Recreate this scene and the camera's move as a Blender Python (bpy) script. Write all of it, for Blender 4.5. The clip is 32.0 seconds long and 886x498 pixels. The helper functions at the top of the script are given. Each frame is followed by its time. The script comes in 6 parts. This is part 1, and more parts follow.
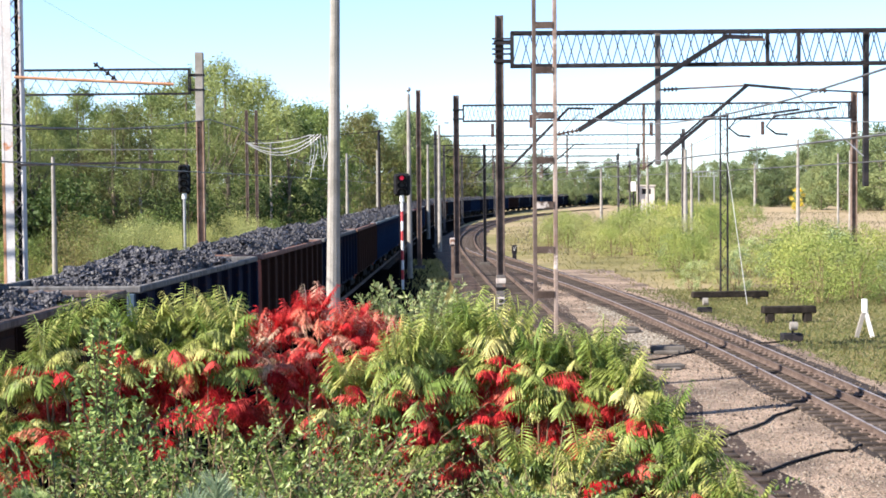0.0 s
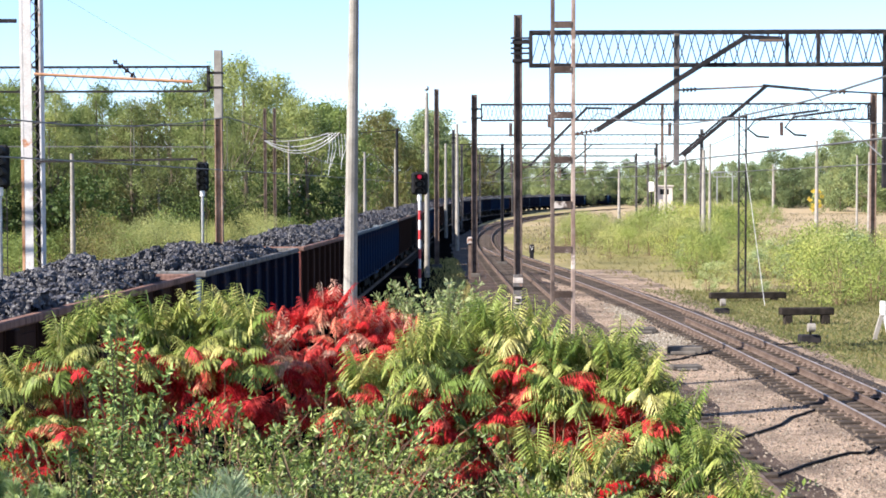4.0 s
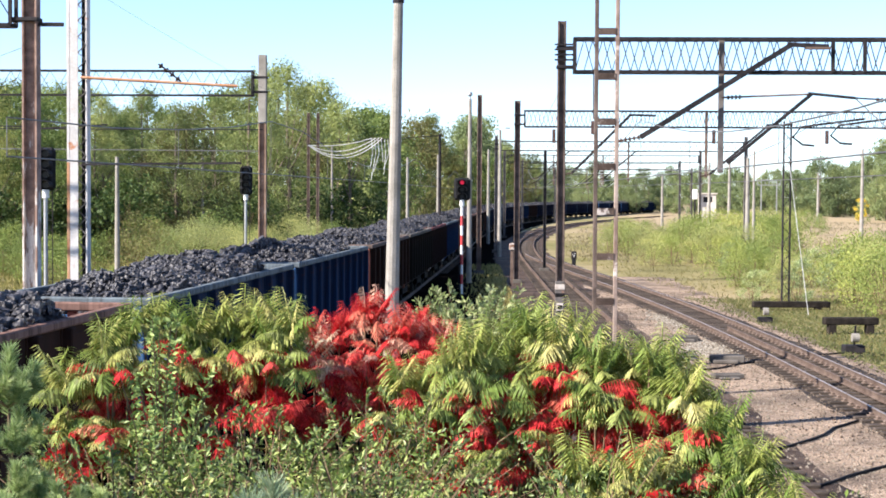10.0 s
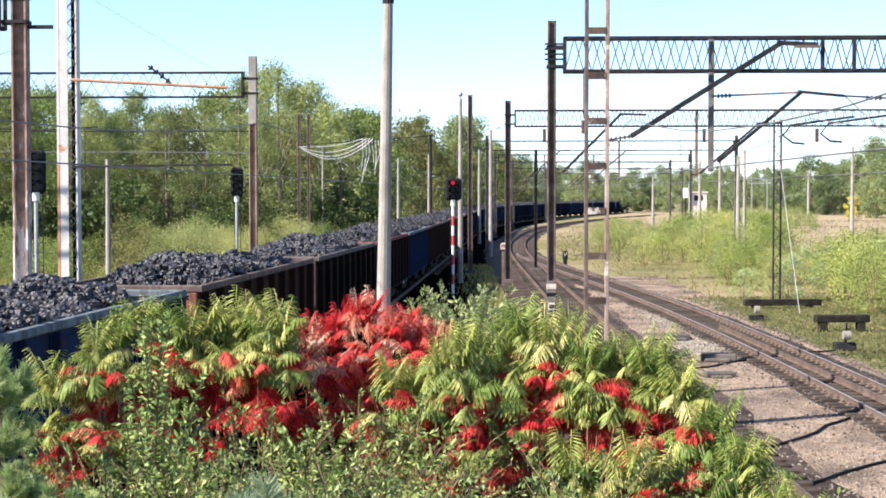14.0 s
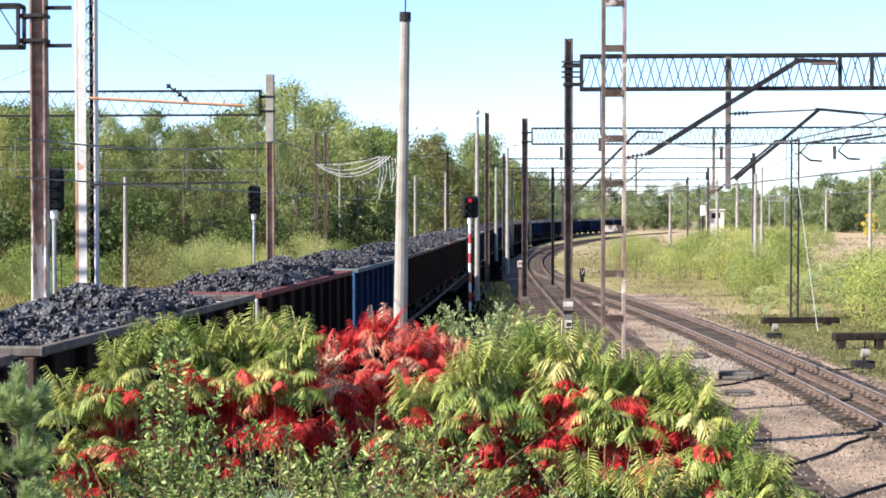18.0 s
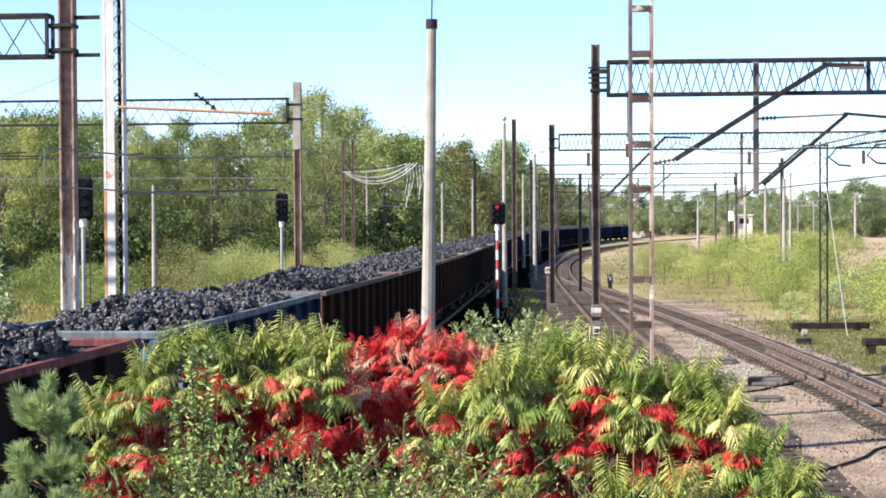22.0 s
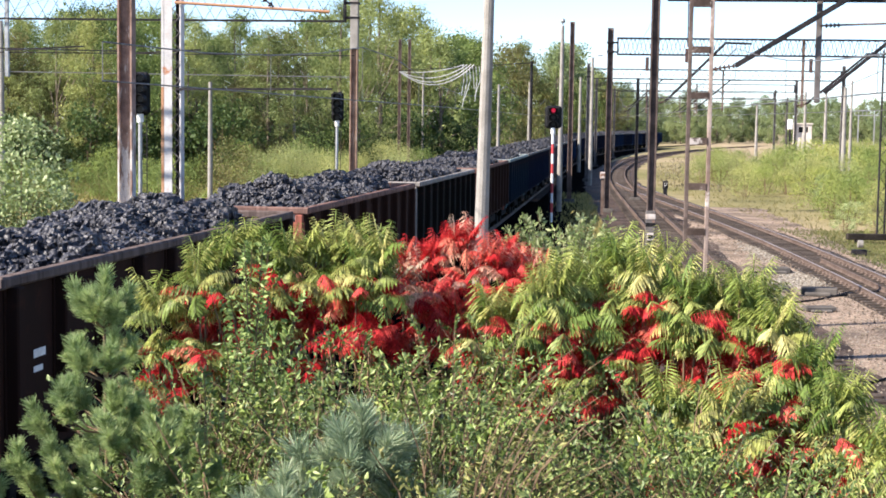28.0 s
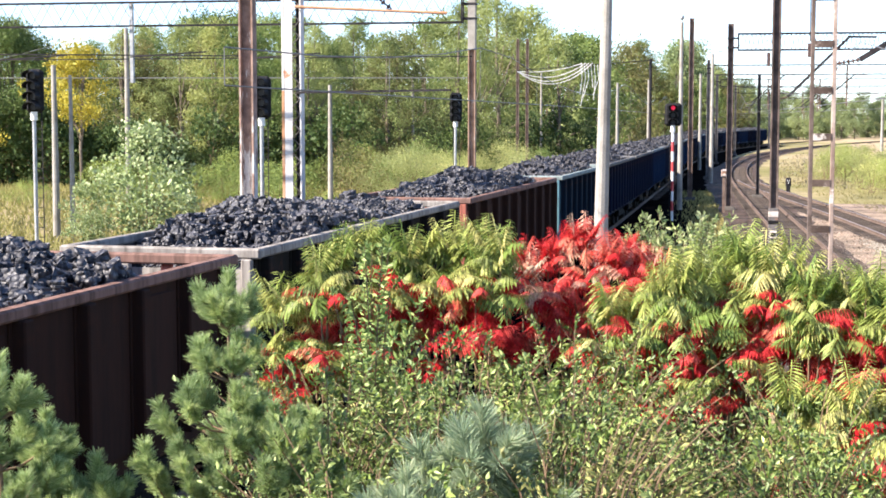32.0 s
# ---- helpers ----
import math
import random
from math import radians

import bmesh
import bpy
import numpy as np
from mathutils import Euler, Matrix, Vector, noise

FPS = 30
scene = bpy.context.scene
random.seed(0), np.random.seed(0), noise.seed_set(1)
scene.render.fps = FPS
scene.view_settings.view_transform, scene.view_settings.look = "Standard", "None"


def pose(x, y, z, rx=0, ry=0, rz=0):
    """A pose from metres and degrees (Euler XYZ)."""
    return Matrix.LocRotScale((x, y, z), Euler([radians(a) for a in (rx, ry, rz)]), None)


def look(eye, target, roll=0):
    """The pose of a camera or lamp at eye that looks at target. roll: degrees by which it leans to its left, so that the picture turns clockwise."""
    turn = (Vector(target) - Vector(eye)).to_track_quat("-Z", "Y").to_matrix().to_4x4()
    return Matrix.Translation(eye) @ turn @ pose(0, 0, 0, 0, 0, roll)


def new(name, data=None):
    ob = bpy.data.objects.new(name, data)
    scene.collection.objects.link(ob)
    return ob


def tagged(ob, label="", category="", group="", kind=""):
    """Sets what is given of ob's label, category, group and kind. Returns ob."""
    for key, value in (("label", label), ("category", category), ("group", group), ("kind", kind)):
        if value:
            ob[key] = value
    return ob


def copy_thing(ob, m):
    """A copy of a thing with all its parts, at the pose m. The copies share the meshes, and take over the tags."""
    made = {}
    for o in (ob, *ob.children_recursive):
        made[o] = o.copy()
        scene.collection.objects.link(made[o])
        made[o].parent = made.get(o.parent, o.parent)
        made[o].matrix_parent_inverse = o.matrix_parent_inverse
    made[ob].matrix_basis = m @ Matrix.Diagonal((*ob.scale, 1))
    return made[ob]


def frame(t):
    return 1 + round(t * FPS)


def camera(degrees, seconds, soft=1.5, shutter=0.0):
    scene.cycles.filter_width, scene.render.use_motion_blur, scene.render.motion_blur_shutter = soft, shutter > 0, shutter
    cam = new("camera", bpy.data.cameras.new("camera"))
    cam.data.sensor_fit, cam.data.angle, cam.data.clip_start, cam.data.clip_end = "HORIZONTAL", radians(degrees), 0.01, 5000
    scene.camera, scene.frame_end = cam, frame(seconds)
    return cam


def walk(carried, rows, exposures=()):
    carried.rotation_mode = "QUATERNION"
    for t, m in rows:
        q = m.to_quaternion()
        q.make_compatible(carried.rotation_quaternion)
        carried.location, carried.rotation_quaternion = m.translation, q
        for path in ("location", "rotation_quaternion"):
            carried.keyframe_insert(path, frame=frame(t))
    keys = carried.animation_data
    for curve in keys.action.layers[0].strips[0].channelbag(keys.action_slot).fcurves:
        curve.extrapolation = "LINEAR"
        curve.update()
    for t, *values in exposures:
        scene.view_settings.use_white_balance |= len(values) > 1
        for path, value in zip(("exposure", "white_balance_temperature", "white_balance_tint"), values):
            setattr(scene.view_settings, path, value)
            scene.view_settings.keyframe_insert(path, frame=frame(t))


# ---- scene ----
EYE = (0.0, 0.0, 5.0)
EXPOSURES = ((0.0, 1.46, 6740, 14), (25.5, 1.46, 6740, 14), (27.6, 1.41, 6710, 14), (28.1, 1.47, 6810, 15), (28.7, 1.70, 6900, 15), (32.0, 1.89, 6900, 15))
cam = camera(32.7, 32.0, soft=1.75)


def aim(pan, tilt, roll):
    """The camera on its spot, turned right by pan, down by tilt, leaning by roll degrees."""
    return pose(*EYE, 90 - tilt, 0, -pan) @ pose(0, 0, 0, 0, 0, roll)


walk(cam, [
    (0, aim(0.00, 2.24, -0.50)), (0.5, aim(-0.01, 2.46, -0.03)), (1, aim(-0.06, 2.70, -0.38)), (1.5, aim(-0.58, 2.63, -0.32)),
    (2, aim(-0.55, 2.40, -0.05)), (2.5, aim(-1.11, 2.03, -0.33)), (3, aim(-0.65, 2.03, 0.07)), (3.5, aim(-0.69, 2.24, -0.18)),
    (5.5, aim(-0.59, 2.30, 0.18)), (6, aim(-1.02, 2.22, 0.09)), (6.5, aim(-1.35, 2.14, 0.25)), (7, aim(-1.61, 2.19, 0.15)),
    (7.5, aim(-1.97, 2.19, 0.47)), (8, aim(-1.63, 2.08, 0.48)), (8.5, aim(-2.01, 2.07, 0.31)), (9, aim(-2.45, 2.16, 0.32)),
    (9.5, aim(-2.01, 2.12, 0.18)), (10, aim(-2.25, 2.06, 0.34)), (10.5, aim(-2.21, 2.01, 0.33)), (11, aim(-1.96, 1.90, 0.08)),
    (11.5, aim(-1.89, 2.00, 0.18)), (12, aim(-1.54, 1.99, 0.23)), (12.5, aim(-1.73, 2.06, 0.16)), (13, aim(-1.83, 2.01, -0.02)),
    (13.5, aim(-1.71, 2.08, 0.11)), (14, aim(-1.92, 2.05, -0.02)), (14.5, aim(-2.53, 2.00, -0.24)), (16.5, aim(-2.58, 1.72, 0.02)),
    (17, aim(-2.90, 1.63, -0.27)), (17.5, aim(-2.87, 1.47, -0.26)), (18, aim(-2.56, 1.38, -0.04)), (18.5, aim(-2.89, 1.19, -0.40)),
    (19, aim(-3.45, 1.33, -0.21)), (19.5, aim(-3.42, 1.24, -0.41)), (20, aim(-3.66, 1.24, -0.41)), (20.5, aim(-3.53, 1.24, -0.90)),
    (21, aim(-3.62, 0.90, -0.38)), (21.5, aim(-3.49, 1.13, -0.46)), (22, aim(-3.60, 1.12, -0.32)), (22.5, aim(-3.61, 1.04, -0.07)),
    (23, aim(-3.83, 1.23, -0.21)), (23.5, aim(-3.97, 1.46, -0.05)), (24, aim(-3.96, 1.78, -0.13)), (24.5, aim(-4.00, 1.94, 0.11)),
    (25, aim(-3.32, 1.92, 0.72)), (25.5, aim(-2.92, 2.05, 0.96)), (27.5, aim(-2.20, 3.52, 1.24)), (28, aim(-5.63, 4.84, 0.84)),
    (28.3, aim(-8.55, 5.62, 0.66)), (28.5, aim(-9.22, 5.93, 0.61)), (29, aim(-8.90, 5.69, 0.46)), (29.5, aim(-9.67, 5.50, 0.31)),
    (30, aim(-9.57, 5.38, 0.13)), (30.5, aim(-9.42, 5.35, 0.38)), (31, aim(-9.43, 5.25, 0.37)), (31.5, aim(-10.21, 5.05, 0.33)),
    (32, aim(-10.17, 4.87, 0.01)),
], exposures=EXPOSURES)

# ---- light: low autumn sun from behind and to the left, clear hazy sky ----
SUN_DIR = Vector((-0.74, -0.38, 0.60)).normalized()
world = bpy.data.worlds.new("sky")
scene.world = world
world.use_nodes = True
wn = world.node_tree
sky = wn.nodes.new("ShaderNodeTexSky")
sky.sky_type, sky.sun_disc = "NISHITA", False
sky.sun_elevation = math.asin(SUN_DIR.z)
sky.sun_rotation = math.atan2(SUN_DIR.x, SUN_DIR.y)
sky.air_density, sky.dust_density, sky.ozone_density = 0.7, 0.3, 4.6
wn.links.new(sky.outputs[0], wn.nodes["Background"].inputs[0])
wn.nodes["Background"].inputs[1].default_value = 0.115
sun = new("sun", bpy.data.lights.new("sun", "SUN"))
sun.data.energy, sun.data.angle, sun.data.color = 5.0, radians(0.6), (1.0, 0.95, 0.86)
sun.matrix_world = look(SUN_DIR * 100, (0, 0, 0))


# ---- materials ----
def base_mat(name):
    m = bpy.data.materials.new(name)
    m.use_nodes = True
    nt = m.node_tree
    return m, nt, nt.nodes["Principled BSDF"]


def noise_node(nt, scale, detail=6, rough=0.6, coords="Object", stretch=None):
    tc = nt.nodes.new("ShaderNodeTexCoord")
    n = nt.nodes.new("ShaderNodeTexNoise")
    n.inputs["Scale"].default_value, n.inputs["Detail"].default_value, n.inputs["Roughness"].default_value = scale, detail, rough
    if stretch:
        mp = nt.nodes.new("ShaderNodeMapping")
        mp.inputs["Scale"].default_value = stretch
        nt.links.new(tc.outputs[coords], mp.inputs[0])
        nt.links.new(mp.outputs[0], n.inputs["Vector"])
    else:
        nt.links.new(tc.outputs[coords], n.inputs["Vector"])
    return n.outputs["Fac"]


def ramp(nt, fac, stops):
    r = nt.nodes.new("ShaderNodeValToRGB")
    e = r.color_ramp.elements
    while len(e) < len(stops):
        e.new(0.5)
    for el, (p, c) in zip(e, stops):
        el.position, el.color = p, (*c, 1) if len(c) == 3 else c
    nt.links.new(fac, r.inputs[0])
    return r.outputs[0]


def mix(nt, fac, a, b, mode="MIX"):
    m = nt.nodes.new("ShaderNodeMix")
    m.data_type, m.blend_type = "RGBA", mode
    for sock, v in ((m.inputs[0], fac), (m.inputs[6], a), (m.inputs[7], b)):
        if isinstance(v, (int, float)):
            sock.default_value = v
        elif isinstance(v, tuple):
            sock.default_value = (*v, 1)
        else:
            nt.links.new(v, sock)
    return m.outputs[2]


def bump(nt, fac, strength, dist, bsdf):
    b = nt.nodes.new("ShaderNodeBump")
    b.inputs["Strength"].default_value, b.inputs["Distance"].default_value = strength, dist
    nt.links.new(fac, b.inputs["Height"])
    nt.links.new(b.outputs[0], bsdf.inputs["Normal"])


def surf(name, c1, c2, scale=2.0, fine=30.0, rough=0.8, metal=0.0, relief=0.3, dist=0.02, spots=None, coords="Object", stretch=None, lo=0.35, hi=0.65, vary=0.0):
    """Two colours mixed by broad stains, broken by grain, with optional rust or dirt spots."""
    m, nt, b = base_mat(name)
    col = ramp(nt, noise_node(nt, scale, coords=coords, stretch=stretch), [(lo, c1), (hi, c2)])
    grain = noise_node(nt, fine, coords=coords, stretch=stretch)
    col = mix(nt, 0.5, col, ramp(nt, grain, [(0.3, (0.45,) * 3), (0.7, (1.0,) * 3)]), "MULTIPLY")
    if spots:
        c3, sc, at = spots
        col = mix(nt, ramp(nt, noise_node(nt, sc, detail=8, rough=0.7, coords=coords), [(at, (0,) * 3), (at + 0.08, (1,) * 3)]), col, c3)
    if vary:
        oi = nt.nodes.new("ShaderNodeObjectInfo")
        col = mix(nt, 1.0, col, ramp(nt, oi.outputs["Random"], [(0, (1 - vary,) * 3), (1, (1 + vary,) * 3)]), "MULTIPLY")
    nt.links.new(col, b.inputs["Base Color"])
    b.inputs["Roughness"].default_value, b.inputs["Metallic"].default_value = rough, metal
    b.inputs["Specular IOR Level"].default_value = 0.5 if rough < 0.6 else 0.0 if rough > 0.95 else 0.1
    if relief:
        bump(nt, grain, relief, dist, b)
    return m


def leaf_mat(name, colours, trans=0.24, rough=0.6, own=False, gloss=0.22, calm=0.0):
    """Leaves: each leaf takes one of a spread of colours; light shines partly through."""
    m, nt, b = base_mat(name)
    g = nt.nodes.new("ShaderNodeNewGeometry")
    oi = nt.nodes.new("ShaderNodeObjectInfo")
    n = len(colours)
    mid = colours[n // 2]
    colours = [tuple(q * (1 - calm) + w * calm for q, w in zip(c, mid)) for c in colours]
    col = ramp(nt, oi.outputs["Random"] if own else g.outputs["Random Per Island"], [(i / max(1, n - 1), c) for i, c in enumerate(colours)])
    if own:
        tc, cell = nt.nodes.new("ShaderNodeTexCoord"), nt.nodes.new("ShaderNodeTexVoronoi")
        cell.inputs["Scale"].default_value = 26.0
        nt.links.new(tc.outputs["Object"], cell.inputs["Vector"])
        col = mix(nt, 1.0, col, ramp(nt, cell.outputs["Color"], [(0.1, (0.45, 0.45, 0.45)), (0.5, (1.0, 1.0, 1.0)), (0.9, (1.22, 1.27, 1.27))]), "MULTIPLY")
    col = mix(nt, 0.55, col, ramp(nt, noise_node(nt, 16.0 if own else 0.9, coords="Object"), [(0.3, (0.55,) * 3), (0.7, (1.25 if own else 1.15,) * 3)]), "MULTIPLY")
    if not own:
        col = mix(nt, 1.0, col, ramp(nt, oi.outputs["Random"], [(0.0, (0.70, 0.74, 0.72)), (0.5, (1.0, 1.0, 0.95)), (1.0, (1.30, 1.20, 1.10))]), "MULTIPLY")
    nt.links.new(col, b.inputs["Base Color"])
    b.inputs["Roughness"].default_value = rough
    b.inputs["Specular IOR Level"].default_value = gloss
    t = nt.nodes.new("ShaderNodeBsdfTranslucent")
    nt.links.new(col, t.inputs[0])
    s = nt.nodes.new("ShaderNodeMixShader")
    s.inputs[0].default_value = trans
    nt.links.new(b.outputs[0], s.inputs[1])
    nt.links.new(t.outputs[0], s.inputs[2])
    nt.links.new(s.outputs[0], nt.nodes["Material Output"].inputs[0])
    return m


def wagon_paint():
    """Wagon paint in the object's own colour, with rust, coal dust and downward streaks."""
    m, nt, b = base_mat("wagon_paint")
    oi = nt.nodes.new("ShaderNodeObjectInfo")
    streak = noise_node(nt, 2.2, detail=7, stretch=(3.0, 3.0, 0.35))
    rust = noise_node(nt, 3.0, detail=9, rough=0.7)
    col = mix(nt, ramp(nt, streak, [(0.42, (0,) * 3), (0.72, (0.8,) * 3)]), oi.outputs["Color"], (0.019, 0.013, 0.011))
    col = mix(nt, ramp(nt, rust, [(0.58, (0,) * 3), (0.72, (0.6,) * 3)]), col, (0.05, 0.020, 0.013))
    nt.links.new(col, b.inputs["Base Color"])
    b.inputs["Roughness"].default_value = 0.85
    b.inputs["Specular IOR Level"].default_value = 0.04
    bump(nt, rust, 0.25, 0.02, b)
    return m


def scaled(nt, value, lo, hi):
    r = nt.nodes.new("ShaderNodeMapRange")
    r.inputs["From Min"].default_value, r.inputs["From Max"].default_value = lo, hi
    nt.links.new(value, r.inputs["Value"])
    return r.outputs[0]


def ground_mat():
    m, nt, b = base_mat("meadow")
    a = noise_node(nt, 0.035, detail=5)
    c = noise_node(nt, 0.5, detail=8, rough=0.7)
    d = noise_node(nt, 9.0, detail=6)
    col = ramp(nt, a, [(0.36, (0.17, 0.165, 0.065)), (0.48, (0.26, 0.225, 0.115)), (0.62, (0.36, 0.29, 0.19))])
    # a mown, sun-dried field lies out to the right
    tc = nt.nodes.new("ShaderNodeTexCoord")
    xyz = nt.nodes.new("ShaderNodeSeparateXYZ")
    nt.links.new(tc.outputs["Object"], xyz.inputs[0])
    field = nt.nodes.new("ShaderNodeMath")
    field.operation = "MULTIPLY_ADD"
    nt.links.new(a, field.inputs[0])
    field.inputs[1].default_value = 30.0
    nt.links.new(xyz.outputs["X"], field.inputs[2])
    col = mix(nt, ramp(nt, scaled(nt, field.outputs[0], 34.0, 46.0), [(0.0, (0,) * 3), (1.0, (0.9,) * 3)]), col, (0.40, 0.315, 0.225))
    col = mix(nt, 0.6, col, ramp(nt, c, [(0.3, (0.5, 0.55, 0.35)), (0.7, (1.05, 1.0, 0.9))]), "MULTIPLY")
    col = mix(nt, 0.5, col, ramp(nt, d, [(0.3, (0.55,) * 3), (0.7, (1.1,) * 3)]), "MULTIPLY")
    nt.links.new(col, b.inputs["Base Color"])
    b.inputs["Specular IOR Level"].default_value = 0.12
    b.inputs["Roughness"].default_value = 0.95
    bump(nt, d, 0.6, 0.06, b)
    return m


def gravel_mat():
    """Pale crushed stone stained with coal dust and oil near the rails."""
    m, nt, b = base_mat("yard_gravel")
    big = noise_node(nt, 0.33, detail=6)
    tc = nt.nodes.new("ShaderNodeTexCoord")
    v = nt.nodes.new("ShaderNodeTexVoronoi")
    v.inputs["Scale"].default_value = 19.0
    nt.links.new(tc.outputs["Object"], v.inputs["Vector"])
    stone = ramp(nt, v.outputs["Color"], [(0.0, (0.18, 0.128, 0.092)), (0.5, (0.33, 0.245, 0.18)), (1.0, (0.47, 0.375, 0.29))])
    col = mix(nt, ramp(nt, big, [(0.38, (0.7,) * 3), (0.54, (0.0,) * 3)]), stone, (0.075, 0.06, 0.052))
    col = mix(nt, 0.7, col, ramp(nt, noise_node(nt, 1.3, detail=8), [(0.3, (0.6,) * 3), (0.7, (1.1,) * 3)]), "MULTIPLY")
    nt.links.new(col, b.inputs["Base Color"])
    b.inputs["Specular IOR Level"].default_value = 0.12
    b.inputs["Roughness"].default_value = 0.95
    bump(nt, v.outputs["Distance"], 1.0, 0.04, b)
    return m


def whitewash_mat():
    """Rusty steel whose lower half still carries flaking whitewash."""
    m, nt, b = base_mat("flaking_whitewash")
    tc = nt.nodes.new("ShaderNodeTexCoord")
    xyz = nt.nodes.new("ShaderNodeSeparateXYZ")
    nt.links.new(tc.outputs["Object"], xyz.inputs[0])
    high = nt.nodes.new("ShaderNodeMapRange")
    high.inputs["From Min"].default_value, high.inputs["From Max"].default_value = 1.0, 9.0
    high.inputs["To Min"].default_value, high.inputs["To Max"].default_value = 0.20, -0.26
    nt.links.new(xyz.outputs["Z"], high.inputs["Value"])
    add = nt.nodes.new("ShaderNodeMath")
    nt.links.new(noise_node(nt, 3.0, detail=8, rough=0.65, stretch=(2.2, 2.2, 0.45)), add.inputs[0])
    nt.links.new(high.outputs[0], add.inputs[1])
    rust = ramp(nt, noise_node(nt, 4.0, detail=8), [(0.35, (0.13, 0.08, 0.06)), (0.65, (0.29, 0.19, 0.15))])
    wash = ramp(nt, noise_node(nt, 6.0, detail=6), [(0.3, (0.42, 0.37, 0.33)), (0.7, (0.66, 0.62, 0.58))])
    nt.links.new(mix(nt, ramp(nt, add.outputs[0], [(0.49, (0,) * 3), (0.56, (1,) * 3)]), rust, wash), b.inputs["Base Color"])
    b.inputs["Roughness"].default_value = 0.85
    return m


WHITEWASHED = whitewash_mat()
PAINT = wagon_paint()
MEADOW = ground_mat()
GRAVEL = gravel_mat()
# rust brown, its tones lowered to include shade lying on the bed
RUSTBED = surf("rust_brown_ballast", (0.034, 0.025, 0.021), (0.125, 0.088, 0.068), 0.7, 26, relief=1.0, dist=0.05)
PALESTONE = leaf_mat("pale_crushed_stone", [(0.10, 0.078, 0.064), (0.20, 0.16, 0.13), (0.33, 0.28, 0.235)], 0.0, 0.9)
RUBBLE = leaf_mat("broken_concrete", [(0.17, 0.14, 0.115), (0.29, 0.245, 0.205), (0.44, 0.385, 0.335)], 0.0, 0.9)
DARKSTONE = leaf_mat("dark_crushed_stone", [(0.04, 0.034, 0.03), (0.09, 0.072, 0.06), (0.19, 0.16, 0.135)], 0.0, 0.9)
OILY = surf("oily_ballast", (0.028, 0.024, 0.022), (0.075, 0.06, 0.052), 0.8, 26, relief=1.0, dist=0.05)
COAL = surf("coal", (0.018, 0.018, 0.023), (0.062, 0.062, 0.074), 6, 40, rough=0.55, relief=0.5, dist=0.02)
cn = COAL.node_tree
cv = cn.nodes.new("ShaderNodeTexVoronoi")
cv.inputs["Scale"].default_value = 13.0
cn.links.new(cn.nodes.new("ShaderNodeTexCoord").outputs["Object"], cv.inputs["Vector"])
bump(cn, cv.outputs["Distance"], 1.0, -0.06, next(n for n in cn.nodes if n.type == "BSDF_PRINCIPLED"))
# coal dust plus the train's shadow, both put into the ballast colour
SHADEBED = surf("shade_black_ballast", (0.004, 0.004, 0.004), (0.013, 0.011, 0.010), 0.8, 26, rough=1.0, relief=1.0, dist=0.05)
DUSTYSTEEL = surf("coal_dusted_steel", (0.05, 0.042, 0.04), (0.125, 0.105, 0.098), 2.5, 30, rough=0.8)
# near-black steel: the shade beneath the wagons put into its colour
UNDERSHADE = surf("undershade_black_steel", (0.006, 0.006, 0.006), (0.018, 0.016, 0.015), 3, 30, rough=0.9)
RUSTYRAIL = surf("rusty_rail", (0.085, 0.06, 0.05), (0.16, 0.12, 0.10), 3, 30, rough=0.75, relief=0.2)
RAILHEAD = surf("worn_rail_head", (0.26, 0.215, 0.185), (0.40, 0.345, 0.31), 2, 20, rough=0.5, metal=0.45, relief=0.05)
SLEEPER = surf("tarred_sleeper", (0.04, 0.032, 0.027), (0.10, 0.08, 0.066), 3, 30, relief=0.8, vary=0.3)
STEELDARK = surf("dark_rusty_steel", (0.014, 0.015, 0.018), (0.040, 0.035, 0.037), 2.5, 30, rough=0.75, spots=((0.09, 0.05, 0.035), 3.0, 0.72))
TARRED = surf("tarred_timber", (0.012, 0.010, 0.009), (0.04, 0.033, 0.028), 3, 30, relief=0.8)
STEELBROWN = surf("brown_rusty_steel", (0.065, 0.050, 0.044), (0.165, 0.125, 0.108), 2.2, 25, rough=0.8, spots=((0.17, 0.11, 0.085), 2.6, 0.66))
BATTEN = surf("worn_batten_plate", (0.05, 0.036, 0.03), (0.13, 0.095, 0.08), 2.2, 25, rough=0.8, spots=((0.42, 0.38, 0.35), 3.2, 0.56))
STEELRUST = surf("peeling_rusty_steel", (0.10, 0.068, 0.055), (0.22, 0.16, 0.13), 1.6, 25, rough=0.75, spots=((0.36, 0.31, 0.28), 2.2, 0.60))
PEELING = surf("peeling_white_paint", (0.40, 0.34, 0.30), (0.66, 0.62, 0.58), 1.4, 25, rough=0.75, spots=((0.22, 0.12, 0.08), 1.5, 0.50))
WHITESTEEL = surf("white_painted_steel", (0.46, 0.45, 0.45), (0.64, 0.63, 0.63), 1.5, 25, rough=0.6, spots=((0.38, 0.17, 0.09), 2.4, 0.60))
PALERUST = surf("pale_flaking_rust", (0.20, 0.14, 0.115), (0.38, 0.31, 0.27), 1.6, 25, rough=0.75, spots=((0.52, 0.47, 0.43), 2.4, 0.58))
RUSTPOST = surf("brown_rust_paint", (0.20, 0.125, 0.09), (0.36, 0.25, 0.185), 1.8, 25, rough=0.8, spots=((0.34, 0.30, 0.27), 1.8, 0.62))
ORANGERUST = surf("orange_rust_steel", (0.36, 0.17, 0.09), (0.50, 0.30, 0.19), 1.8, 25, rough=0.75)
